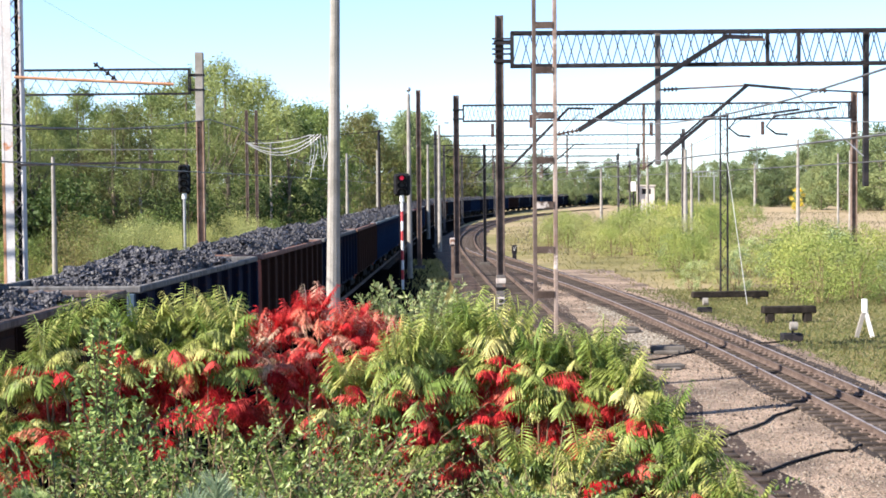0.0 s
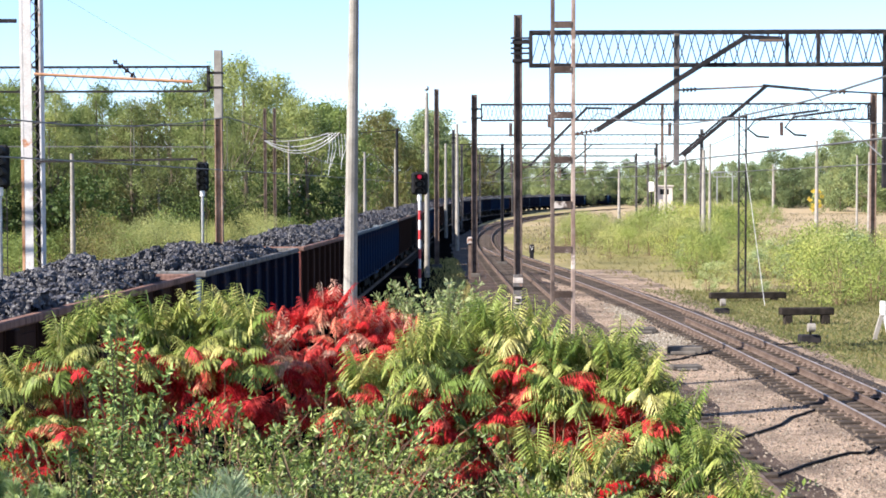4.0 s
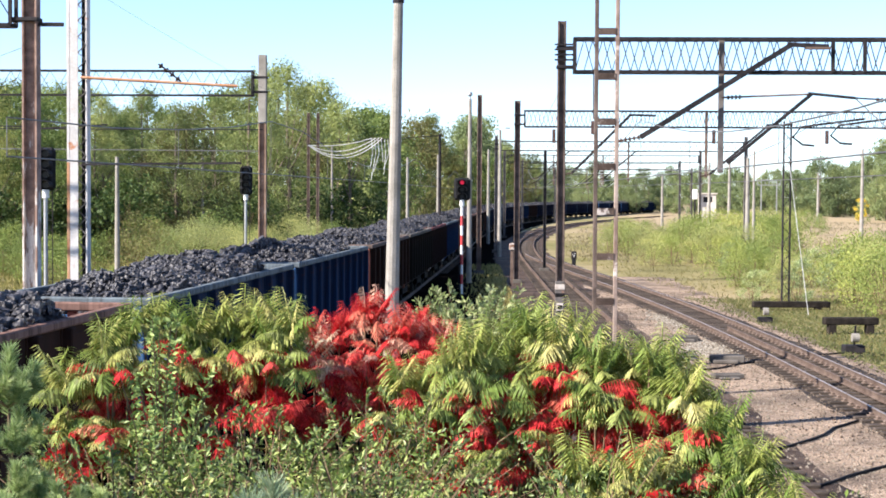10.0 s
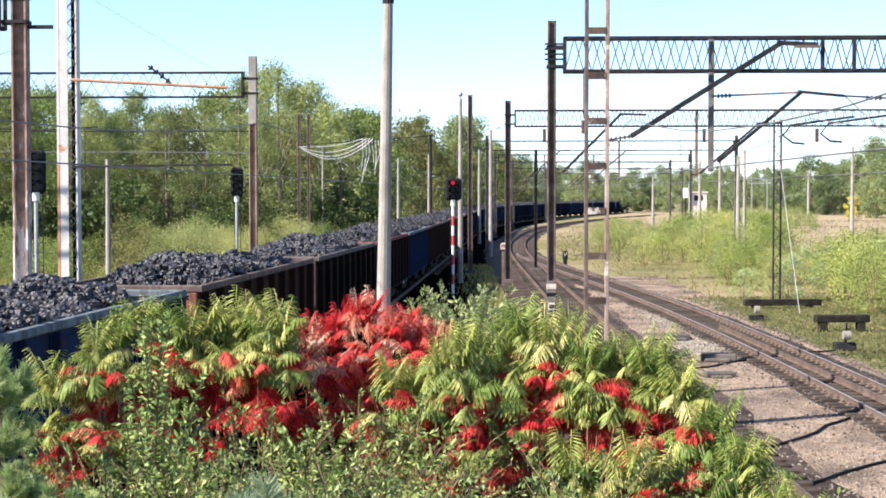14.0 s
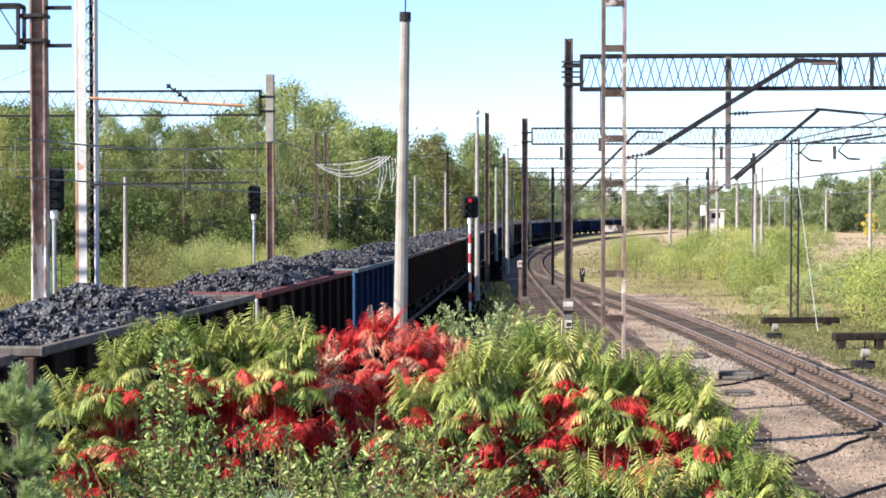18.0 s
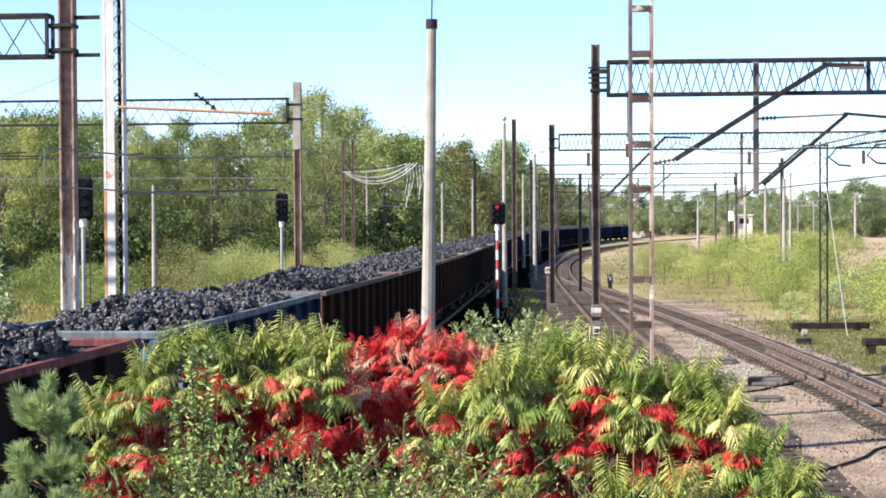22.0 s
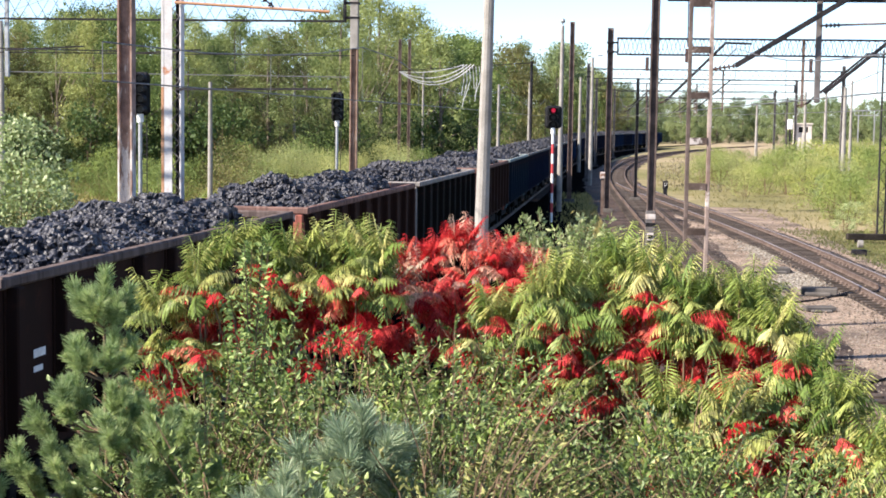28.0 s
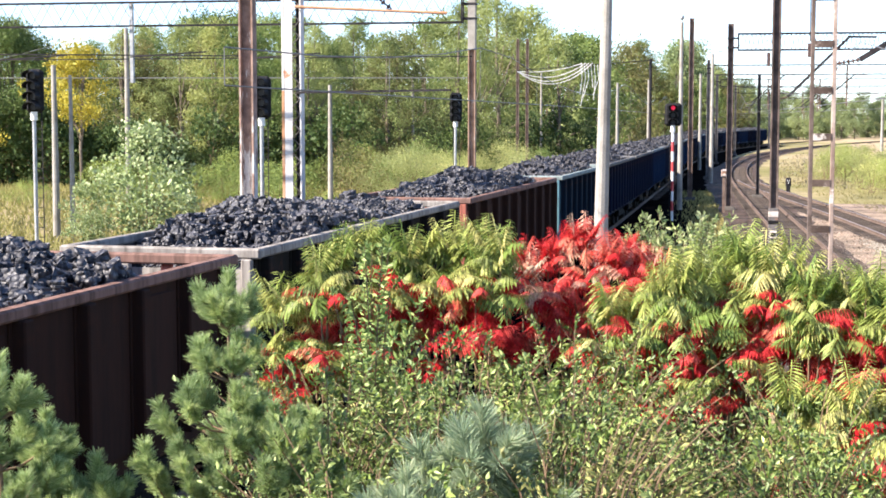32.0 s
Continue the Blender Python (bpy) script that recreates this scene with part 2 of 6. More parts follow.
CONCRETE = surf("weathered_concrete", (0.22, 0.205, 0.18), (0.36, 0.34, 0.31), 1.2, 30, rough=0.9, relief=0.3, spots=((0.20, 0.19, 0.17), 2.0, 0.62))
GREYSTEEL = surf("weathered_grey_steel", (0.085, 0.078, 0.075), (0.19, 0.175, 0.17), 2, 20, rough=0.7, spots=((0.2, 0.12, 0.09), 2.5, 0.62))
GALV = surf("galvanised_steel", (0.30, 0.31, 0.32), (0.45, 0.46, 0.46), 2, 20, rough=0.5, metal=0.5)
WIRE = surf("grey_wire", (0.10, 0.10, 0.10), (0.2, 0.2, 0.2), 2, 20, rough=0.5, metal=0.4, relief=0)
PALEWIRE = surf("bare_aluminium_wire", (0.5, 0.5, 0.48), (0.65, 0.65, 0.62), 2, 20, rough=0.4, metal=0.4, relief=0)
BLACK = surf("black_enamel", (0.008, 0.008, 0.009), (0.02, 0.02, 0.021), 3, 20, rough=0.6, relief=0.05)
REDPAINT = surf("red_paint", (0.45, 0.03, 0.04), (0.6, 0.06, 0.06), 2, 20, rough=0.5, relief=0.1)
WHITEPAINT = surf("white_paint", (0.72, 0.72, 0.70), (0.85, 0.85, 0.83), 3, 20, rough=0.5, relief=0.1)
INSUL = surf("brown_porcelain", (0.045, 0.026, 0.022), (0.10, 0.058, 0.048), 5, 20, rough=0.25, relief=0)
BARK = surf("bark", (0.10, 0.08, 0.06), (0.22, 0.18, 0.14), 3, 20, relief=0.8)
TWIG = surf("brown_twig", (0.13, 0.09, 0.06), (0.24, 0.16, 0.10), 5, 30, relief=0.3)
PLASTER = surf("off_white_render", (0.52, 0.47, 0.42), (0.68, 0.62, 0.56), 0.8, 12, relief=0.2)
DARKHOLE = surf("dark_opening", (0.015, 0.015, 0.016), (0.03, 0.03, 0.03), 2, 10, relief=0)
SLAB = surf("concrete_slab", (0.07, 0.063, 0.057), (0.15, 0.135, 0.12), 1.4, 25, relief=0.5)


def glow(name, colour, strength):
    m, nt, b = base_mat(name)
    b.inputs["Base Color"].default_value = (*colour, 1)
    b.inputs["Emission Color"].default_value = (*colour, 1)
    b.inputs["Emission Strength"].default_value = strength
    return m


REDLAMP = glow("red_signal_light", (0.75, 0.02, 0.07), 0.22)
LENS = surf("dark_lens", (0.008, 0.008, 0.010), (0.015, 0.015, 0.018), 3, 10, rough=0.45, relief=0)
L_FOREST = leaf_mat("forest_leaves", [(0.06, 0.105, 0.03), (0.115, 0.175, 0.052), (0.2, 0.25, 0.085)], 0.3, calm=0.5)
# paler and bluer than the near wood: distance haze in the leaf colour
L_FAR = leaf_mat("far_wood_hazy_leaves", [(0.1, 0.15, 0.07), (0.17, 0.225, 0.105), (0.23, 0.28, 0.13)], 0.3, calm=0.6)
L_FARPALE = leaf_mat("far_pale_hazy_leaves", [(0.15, 0.2, 0.09), (0.24, 0.29, 0.13), (0.33, 0.35, 0.17)], 0.3, calm=0.6)
# darker green that holds the shade at the foot of the wood
L_UNDER = leaf_mat("shade_dark_undergrowth_leaves", [(0.035, 0.065, 0.02), (0.07, 0.115, 0.036), (0.115, 0.155, 0.052)], 0.3, calm=0.5)
L_POPLAR = leaf_mat("pale_green_leaves", [(0.15, 0.2, 0.065), (0.25, 0.3, 0.105), (0.38, 0.4, 0.17)], 0.3, calm=0.5)
L_SAPLING = leaf_mat("pale_sapling_leaves", [(0.18, 0.25, 0.1), (0.3, 0.38, 0.17), (0.5, 0.55, 0.33)], 0.3)
L_PALEBUSH = leaf_mat("pale_bush_leaves", [(0.22, 0.26, 0.09), (0.36, 0.39, 0.15), (0.48, 0.48, 0.22)], 0.3, calm=0.6)
L_SPRING = leaf_mat("light_sapling_leaves", [(0.20, 0.27, 0.09), (0.33, 0.39, 0.16), (0.52, 0.54, 0.30)], 0.4)
L_YELLOW = leaf_mat("autumn_yellow_leaves", [(0.5, 0.38, 0.04), (0.68, 0.54, 0.07), (0.5, 0.46, 0.1)], 0.3)
L_BROWN = leaf_mat("turning_leaves", [(0.1, 0.115, 0.04), (0.18, 0.175, 0.065), (0.25, 0.2, 0.08)], 0.3, calm=0.5)
L_SHRUB = leaf_mat("shrub_leaves", [(0.13, 0.19, 0.05), (0.22, 0.29, 0.08), (0.32, 0.36, 0.13)], 0.3, calm=0.6)
L_MEADOWSHRUB = leaf_mat("goldenrod_leaves", [(0.2, 0.27, 0.065), (0.34, 0.4, 0.11), (0.46, 0.46, 0.17)], 0.32, calm=0.6)
L_NEAR = leaf_mat("glossy_green_leaves", [(0.03, 0.06, 0.015), (0.115, 0.175, 0.046), (0.28, 0.36, 0.145)], 0.22, 0.45, gloss=0.35)
L_NEARLIGHT = leaf_mat("fresh_green_leaves", [(0.05, 0.1, 0.02), (0.17, 0.245, 0.055), (0.36, 0.44, 0.17)], 0.26, 0.45, gloss=0.35)
L_VINE = leaf_mat("blue_green_leaves", [(0.08, 0.145, 0.045), (0.17, 0.255, 0.075), (0.31, 0.4, 0.15)], 0.26, 0.5, gloss=0.25)
L_OLIVE = leaf_mat("olive_leaves", [(0.06, 0.07, 0.02), (0.15, 0.165, 0.05), (0.34, 0.34, 0.14)], 0.24, 0.5, gloss=0.3)
L_SUMAC = leaf_mat("sumac_green", [(0.12, 0.19, 0.035), (0.2, 0.28, 0.06), (0.32, 0.36, 0.1)], 0.34, 0.5, own=True, gloss=0.3)
L_SUMACY = leaf_mat("sumac_yellow_green", [(0.22, 0.28, 0.06), (0.34, 0.37, 0.095), (0.52, 0.48, 0.18)], 0.34, 0.5, own=True, gloss=0.3)
L_SUMACR = leaf_mat("sumac_red", [(0.42, 0.015, 0.02), (0.68, 0.045, 0.05), (0.78, 0.12, 0.1)], 0.44, 0.5, own=True, gloss=0.14)
L_SUMACO = leaf_mat("sumac_orange_red", [(0.66, 0.05, 0.055), (0.74, 0.13, 0.095), (0.72, 0.28, 0.18)], 0.36, 0.5, own=True, gloss=0.14)
L_SUMACT = leaf_mat("sumac_tan_pink", [(0.58, 0.24, 0.19), (0.66, 0.4, 0.3), (0.62, 0.52, 0.36)], 0.34, 0.5, own=True, gloss=0.14)
L_PINEDRY = leaf_mat("dry_pine_needles", [(0.30, 0.20, 0.07), (0.42, 0.30, 0.11)], 0.3, 0.6)
L_PINE = leaf_mat("pine_needles", [(0.17, 0.27, 0.095), (0.3, 0.41, 0.17), (0.48, 0.56, 0.3)], 0.4, 0.5)
L_PINEPALE = leaf_mat("pale_pine_needles", [(0.16, 0.25, 0.15), (0.26, 0.35, 0.22), (0.4, 0.46, 0.32)], 0.3, 0.5)
L_YARDGRASS = leaf_mat("yard_grass_blades", [(0.2, 0.205, 0.07), (0.33, 0.3, 0.115), (0.46, 0.39, 0.18)], 0.55, 0.8, calm=0.4)
L_WEED = leaf_mat("weed_leaves", [(0.19, 0.22, 0.08), (0.27, 0.28, 0.11), (0.38, 0.34, 0.18)], 0.6, 0.8, calm=0.4)
L_TAN = leaf_mat("dry_tan_grass", [(0.3, 0.25, 0.14), (0.42, 0.34, 0.22), (0.52, 0.44, 0.3)], 0.6, 0.8, calm=0.5)
L_GRASS = leaf_mat("grass_blades", [(0.17, 0.175, 0.06), (0.27, 0.24, 0.1), (0.38, 0.31, 0.17)], 0.6, 0.8, calm=0.4)


# ---- building helpers ----
def mesh_np(name, verts, faces, smooth=False):
    me = bpy.data.meshes.new(name)
    verts = np.asarray(verts, dtype=np.float32).reshape(-1, 3)
    faces = np.asarray(faces, dtype=np.int32)
    n, k = faces.shape
    me.vertices.add(len(verts))
    me.vertices.foreach_set("co", verts.ravel())
    me.loops.add(n * k)
    me.loops.foreach_set("vertex_index", faces.ravel())
    me.polygons.add(n)
    me.polygons.foreach_set("loop_start", np.arange(0, n * k, k, dtype=np.int32))
    me.polygons.foreach_set("use_smooth", np.full(n, smooth, dtype=bool))
    me.update(calc_edges=True)
    return me


def bm_mesh(name, bm, material):
    me = bpy.data.meshes.new(name)
    bm.to_mesh(me)
    bm.free()
    me.materials.append(material)
    return me


def part(name, data, material=None, parent=None, label="", at=None):
    """One mesh object under a thing or a part (a bmesh, or a mesh that several share)."""
    me = bm_mesh(name, data, material) if isinstance(data, bmesh.types.BMesh) else data
    if material and not me.materials:
        me.materials.append(material)
    ob = new(name, me)
    ob.parent = parent
    if at is not None:
        ob.matrix_basis = at
    if label:
        tagged(ob, label)
    return ob


def thing(name, label, category, at=None, group="", kind=""):
    ob = new(name)
    ob.empty_display_size = 0.2
    if at is not None:
        ob.matrix_basis = at
    return tagged(ob, label, category, group, kind)


def add_box(bm, lo, hi, m=None, bevel=0.0):
    lo, hi = Vector(lo), Vector(hi)
    r = bmesh.ops.create_cube(bm, size=1.0, matrix=Matrix.LocRotScale((lo + hi) / 2, None, hi - lo))
    if bevel:
        es = {e for v in r["verts"] for e in v.link_edges}
        r = bmesh.ops.bevel(bm, geom=list(es), offset=bevel, segments=1, affect="EDGES")
    if m is not None:
        bmesh.ops.transform(bm, matrix=m, verts=r["verts"])
    return bm


def box(lo, hi, bevel=0.0):
    return add_box(bmesh.new(), lo, hi, None, bevel)


def add_bar(bm, a, b, w, d=None, seg=0):
    """A bar from a to b: square section w x d, or round with seg sides."""
    a, b = Vector(a), Vector(b)
    ax = b - a
    q = ax.to_track_quat("Z", "Y").to_matrix().to_4x4()
    if seg:
        bmesh.ops.create_cone(bm, cap_ends=True, segments=seg, radius1=w / 2, radius2=(d or w) / 2, depth=ax.length,
                              matrix=Matrix.Translation((a + b) / 2) @ q)
    else:
        bmesh.ops.create_cube(bm, size=1.0, matrix=Matrix.Translation((a + b) / 2) @ q @ Matrix.Diagonal((w, d or w, ax.length, 1)))
    return bm


def bar(a, b, w, d=None, seg=0):
    return add_bar(bmesh.new(), a, b, w, d, seg)


def tube(name, pts, radius, material, parent=None, label=""):
    """A bent wire or branch as a mesh along the points."""
    pts = [Vector(p) for p in pts]
    n, k = len(pts), 5
    vs, fs = [], []
    for i, p in enumerate(pts):
        d = (pts[min(i + 1, n - 1)] - pts[max(i - 1, 0)]).normalized()
        u = d.cross(Vector((0.3, 0.2, 1)) if abs(d.z) < 0.9 else Vector((1, 0, 0))).normalized()
        w = d.cross(u)
        r = radius(i / (n - 1)) if callable(radius) else radius
        for j in range(k):
            a = 2 * math.pi * j / k
            vs.append(p + (u * math.cos(a) + w * math.sin(a)) * r)
    for i in range(n - 1):
        for j in range(k):
            fs.append((i * k + j, i * k + (j + 1) % k, (i + 1) * k + (j + 1) % k, (i + 1) * k + j))
    return part(name, mesh_np(name, [tuple(v) for v in vs], fs, True), material, parent, label)


def sag(a, b, drop, n=10):
    a, b = Vector(a), Vector(b)
    return [a.lerp(b, i / n) - Vector((0, 0, 4 * drop * (i / n) * (1 - i / n))) for i in range(n + 1)]


def leaves(pos, size, rng, flat=0.0, aspect=0.55, spread=0.5, along=None, three=False):
    """Folded leaf blades at the given places, turned at random. Returns vertices and quads."""
    n = len(pos)
    d = rng.normal(size=(n, 3))
    d[:, 2] = d[:, 2] * (1 - flat) - 0.25
    d /= np.linalg.norm(d, axis=1)[:, None]
    if along is not None:
        d = along
    s = np.cross(d, rng.normal(size=(n, 3)))
    s /= np.linalg.norm(s, axis=1)[:, None]
    up = np.cross(s, d)
    L = size * rng.uniform(1 - spread, 1 + spread, size=(n, 1))
    base = pos - d * L / 2
    mid = pos + up * L * 0.08
    v = np.stack([base, mid + s * L * aspect / 2, pos + d * L / 2, mid - s * L * aspect / 2], axis=1)
    if three:
        return v[:, 1:].reshape(-1, 3), np.arange(n * 3).reshape(n, 3)
    f = np.arange(n * 4).reshape(n, 4)
    return v.reshape(-1, 3), f


# ---- plan: the three tracks ----
def run_line(x0, y0, slope, y1, radius, ramp_len, n=760, back=260, slope2=None):
    """A track's centre line, metre by metre: nearly straight, then easing into a right-hand curve."""
    th, x, y = math.atan(slope), x0, y0
    ease = ((slope2 if slope2 is not None else slope) - slope) / 35
    pts = [(x0 - math.sin(th) * i, y0 - math.cos(th) * i, th) for i in range(back, 0, -1)]
    for i in range(n):
        pts.append((x, y, th))
        th += min(max((i + y0 - y1) / ramp_len, 0), 1) / radius + (ease if 45 <= i + y0 < 80 else 0)
        x, y = x + math.sin(th), y + math.cos(th)
    return np.array(pts)


TRAIN_LINE = run_line(-7.78, 20, 0.05, 165, 760, 60, slope2=0.02)
MID_LINE = run_line(4.63, 20, -0.0224, 100, 800, 40, back=16)


def on_train_line(s):
    """x, y and heading at s metres along the coal track, counted from y = 20."""
    i = np.arange(len(TRAIN_LINE)) - 260.0
    return [float(np.interp(s, i, TRAIN_LINE[:, k])) for k in range(3)]


def right_line():
    ys = np.array([4, 20, 33, 45, 56, 68, 80, 92, 104, 116, 130, 140], float)
    xs = np.array([9.95, 9.85, 9.65, 9.32, 8.85, 8.2, 7.25, 6.0, 4.75, 3.6, 2.75, 2.55])
    y = np.arange(4, 131, 1.0)
    k = np.polyfit(ys, xs, 5)
    x = np.polyval(k, y)
    th = np.arctan(np.gradient(x, y))
    return np.stack([x, y, th], 1)


RIGHT_LINE = right_line()


def mid_x(y):
    return float(np.interp(y, MID_LINE[:, 1], MID_LINE[:, 0]))


def train_x(y):
    return float(np.interp(y, TRAIN_LINE[:, 1], TRAIN_LINE[:, 0]))


# ---- ground ----
def ground_height(x, y):
    """Gentle swells; a bank under the viewpoint."""
    away = np.clip((x - 13) / 25, 0, 1) + np.clip((-14 - x) / 30, 0, 1)
    ease = lambda q: q * q * (3 - 2 * q)
    bank = 3.45 * ease(np.clip((11.5 - y) / 8.5, 0, 1)) * ease(np.clip((x + 5.4) / 3.0, 0, 1)) * ease(np.clip((3.9 - x) / 2.6, 0, 1)) * ease(np.clip((y + 70) / 20, 0, 1))
    return -0.28 + bank + away * (0.25 + 0.35 * np.sin(x * 0.11) * np.cos(y * 0.07))


def build_ground():
    xs = np.concatenate([-np.geomspace(60, 2500, 14)[::-1], np.arange(-56, -8, 4.0), np.arange(-8, 8, 0.5), np.arange(8, 60, 4.0), np.geomspace(62, 2500, 14)])
    ys = np.concatenate([-np.geomspace(20, 2500, 12)[::-1], np.arange(-16, 20, 1.0), np.arange(20, 260, 4.0), np.geomspace(265, 2500, 16)])
    X, Y = np.meshgrid(xs, ys, indexing="ij")
    Z = ground_height(X, Y)
    v = np.stack([X, Y, Z], -1).reshape(-1, 3)
    i = np.arange(len(xs) * len(ys)).reshape(len(xs), len(ys))
    f = np.stack([i[:-1, :-1], i[1:, :-1], i[1:, 1:], i[:-1, 1:]], -1).reshape(-1, 4)
    tagged(part("ground", mesh_np("ground", v, f), MEADOW), "dry grassy waste ground beside the railway yard", "ground", kind="structure")


def ribbon(name, line, left, right, z, material, rng, wob=0.0, step=2, skirt=0.18):
    """A strip along a line with ragged edges and a sloping shoulder."""
    vs, fs = [], []
    rows = line[::step]
    for x, y, th in rows:
        c, s = math.cos(th), math.sin(th)
        a, b = -left - rng.uniform(0, wob), right + rng.uniform(0, wob)
        for off, dz in ((a - 0.5, -skirt), (a, 0), ((a + b) / 2, 0.015), (b, 0), (b + 0.5, -skirt)):
            vs.append((x + off * c, y - off * s, z + dz))
    for i in range(len(rows) - 1):
        for j in range(4):
            k = i * 5 + j
            fs.append((k, k + 1, k + 6, k + 5))
    return part(name, mesh_np(name, vs, fs), material)


def rail_profile():
    h = [(-0.07, -0.155), (0.07, -0.155), (0.07, -0.14), (0.012, -0.12), (0.012, -0.04), (0.036, -0.03), (0.036, 0.0),
         (-0.036, 0.0), (-0.036, -0.03), (-0.012, -0.04), (-0.012, -0.12), (-0.07, -0.14)]
    return h


def rail(line, off, parent, label, head=RAILHEAD):
    prof = rail_profile()
    k = len(prof)
    vs, fs = [], []
    for x, y, th in line:
        c, s = math.cos(th), math.sin(th)
        for u, z in prof:
            vs.append((x + (off + u) * c, y - (off + u) * s, z))
    for i in range(len(line) - 1):
        for j in range(k):
            fs.append((i * k + j, i * k + (j + 1) % k, (i + 1) * k + (j + 1) % k, (i + 1) * k + j))
    me = mesh_np("rail", vs, fs)
    me.materials.append(RUSTYRAIL)
    me.materials.append(head)
    idx = np.zeros(len(fs), dtype=np.int32)
    idx[6::k] = 1
    me.polygons.foreach_set("material_index", idx)
    return part("rail", me, None, parent, label)


CHAIRIRON = surf("rusty_chair_iron", (0.10, 0.075, 0.062), (0.20, 0.15, 0.125), 3, 30, rough=0.75, relief=0.2)
SLEEPER_ME = bm_mesh("sleeper", box((-1.28, -0.12, -0.34), (1.28, 0.12, -0.16), 0.015), SLEEPER)
PLATE_ME = bm_mesh("rail_chair", add_box(add_box(box((-0.19, -0.10, -0.16), (0.19, 0.10, -0.13), 0.01), (-0.15, -0.05, -0.13), (-0.075, 0.05, -0.07), None, 0.015), (0.075, -0.05, -0.13), (0.15, 0.05, -0.07), None, 0.015), CHAIRIRON)


def track(name, line, label, rng, y_near, y_far, head=RAILHEAD):
    t = thing(name, label, "railway track", kind="structure")
    for off in (-0.75, 0.75):
        rail(line, off, t, "", head)
    L = np.concatenate([[0], np.cumsum(np.hypot(np.diff(line[:, 0]), np.diff(line[:, 1])))])
    for s in np.arange(0.3, L[-1], 0.62):
        x, y, th = [float(np.interp(s, L, line[:, k])) for k in range(3)]
        if not y_near < y < y_far:
            continue
        m = pose(x, y, rng.uniform(-0.02, 0.0), 0, 0, -math.degrees(th) + rng.uniform(-1.2, 1.2))
        part("sleeper", SLEEPER_ME, None, t, at=m)
        if 24 < y < 62:
            for off in (-0.75, 0.75):
                part("rail_chair", PLATE_ME, None, t, at=m @ pose(off, 0, 0))
    return t


# ---- coal wagons ----
BODY = 12.9
PITCH = 14.04
SPEED = 5.96


def coal_mesh(seed, n=2500, nx=20, ny=84):
    """A heap of broken coal: a lumpy bed and many angular lumps on it."""
    rng = np.random.default_rng(seed)
    lo, hi = 0.35 + rng.uniform(0, 0.9), BODY - 0.35 - rng.uniform(0, 0.9)
    k1, k2, k3 = rng.uniform(0, 6, 3)

    def top(x, y):
        ends = np.clip(np.minimum(y - lo, hi - y) / 2.0, 0, 1) ** 0.8
        hump = 0.36 + 0.14 * np.sin(y * 0.75 + k1) + 0.07 * np.sin(y * 2.1 + k2 + x)
        return 2.45 + ends * (0.57 + hump * (1 - (x / 1.75) ** 2) + 0.05 * np.sin(5 * x + 3 * y + k3))
    xs, ys = np.linspace(-1.38, 1.38, nx), np.linspace(0.06, BODY - 0.06, ny)
    X, Y = np.meshgrid(xs, ys, indexing="ij")
    Z = top(X, Y) + rng.uniform(-0.04, 0.03, X.shape) - 0.05
    Z[[0, -1]] = np.minimum(Z[[0, -1]], 2.95)
    bv = np.stack([X, Y, Z], -1).reshape(-1, 3)
    i = np.arange(nx * ny).reshape(nx, ny)
    bf = np.stack([i[:-1, :-1], i[1:, :-1], i[1:, 1:], i[:-1, 1:]], -1).reshape(-1, 4)
    sv = np.array([(i, j, k) for k in (-1, 1) for j in (-1, 1) for i in (-1, 1)], float) * 0.75
    sf = np.array([(0, 1, 5), (0, 5, 4), (1, 3, 7), (1, 7, 5), (3, 2, 6), (3, 6, 7), (2, 0, 4), (2, 4, 6), (4, 5, 7), (4, 7, 6)])
    cx, cy = rng.uniform(-1.33, 1.33, n), rng.uniform(lo - 0.2, hi + 0.2, n)
    size = 0.05 + 0.085 * rng.random(n) ** 2.2
    cz = top(cx, cy) + size * 0.25
    V = sv[None] * (size[:, None, None] * rng.uniform(0.75, 1.3, (n, 1, 3))) * rng.uniform(0.5, 1.15, (n, len(sv), 3))
    roll = rng.uniform(-0.7, 0.7, n)
    cr, sr = np.cos(roll)[:, None], np.sin(roll)[:, None]
    V = np.stack([V[..., 0], V[..., 1] * cr - V[..., 2] * sr, V[..., 1] * sr + V[..., 2] * cr], -1)
    a = rng.uniform(0, 6.28, n)
    ca, sa = np.cos(a)[:, None], np.sin(a)[:, None]
    V = np.stack([V[..., 0] * ca - V[..., 1] * sa, V[..., 0] * sa + V[..., 1] * ca, V[..., 2]], -1)
    V += np.stack([cx, cy, cz], -1)[:, None]
    F = (sf[None] + (np.arange(n) * len(sv))[:, None, None]).reshape(-1, 3)
    verts = np.concatenate([bv, V.reshape(-1, 3)])
    tri = np.concatenate([bf[:, [0, 1, 2]], bf[:, [0, 2, 3]], F + len(bv)])
    me = mesh_np("coal_load", verts, tri)
    me.materials.append(COAL)
    return me


COAL_MES = [coal_mesh(40 + i) for i in range(6)]
COAL_FAR = [coal_mesh(50 + i, 700, 12, 50) for i in range(3)]


def wheel_mesh():
    """Two flanged wheels on their axle."""
    bm = bar((-0.95, 0, 0), (0.95, 0, 0), 0.16, None, 10)
    for g in (-1, 1):
        for x0, x1, r in ((0.69, 0.81, 0.46), (0.66, 0.69, 0.49)):
            bmesh.ops.create_cone(bm, cap_ends=True, segments=20, radius1=r, radius2=r, depth=x1 - x0,
                                  matrix=Matrix.Translation((g * (x0 + x1) / 2, 0, 0)) @ Matrix.Rotation(math.pi / 2, 4, "Y"))
    return bm_mesh("wheelset", bm, UNDERSHADE)


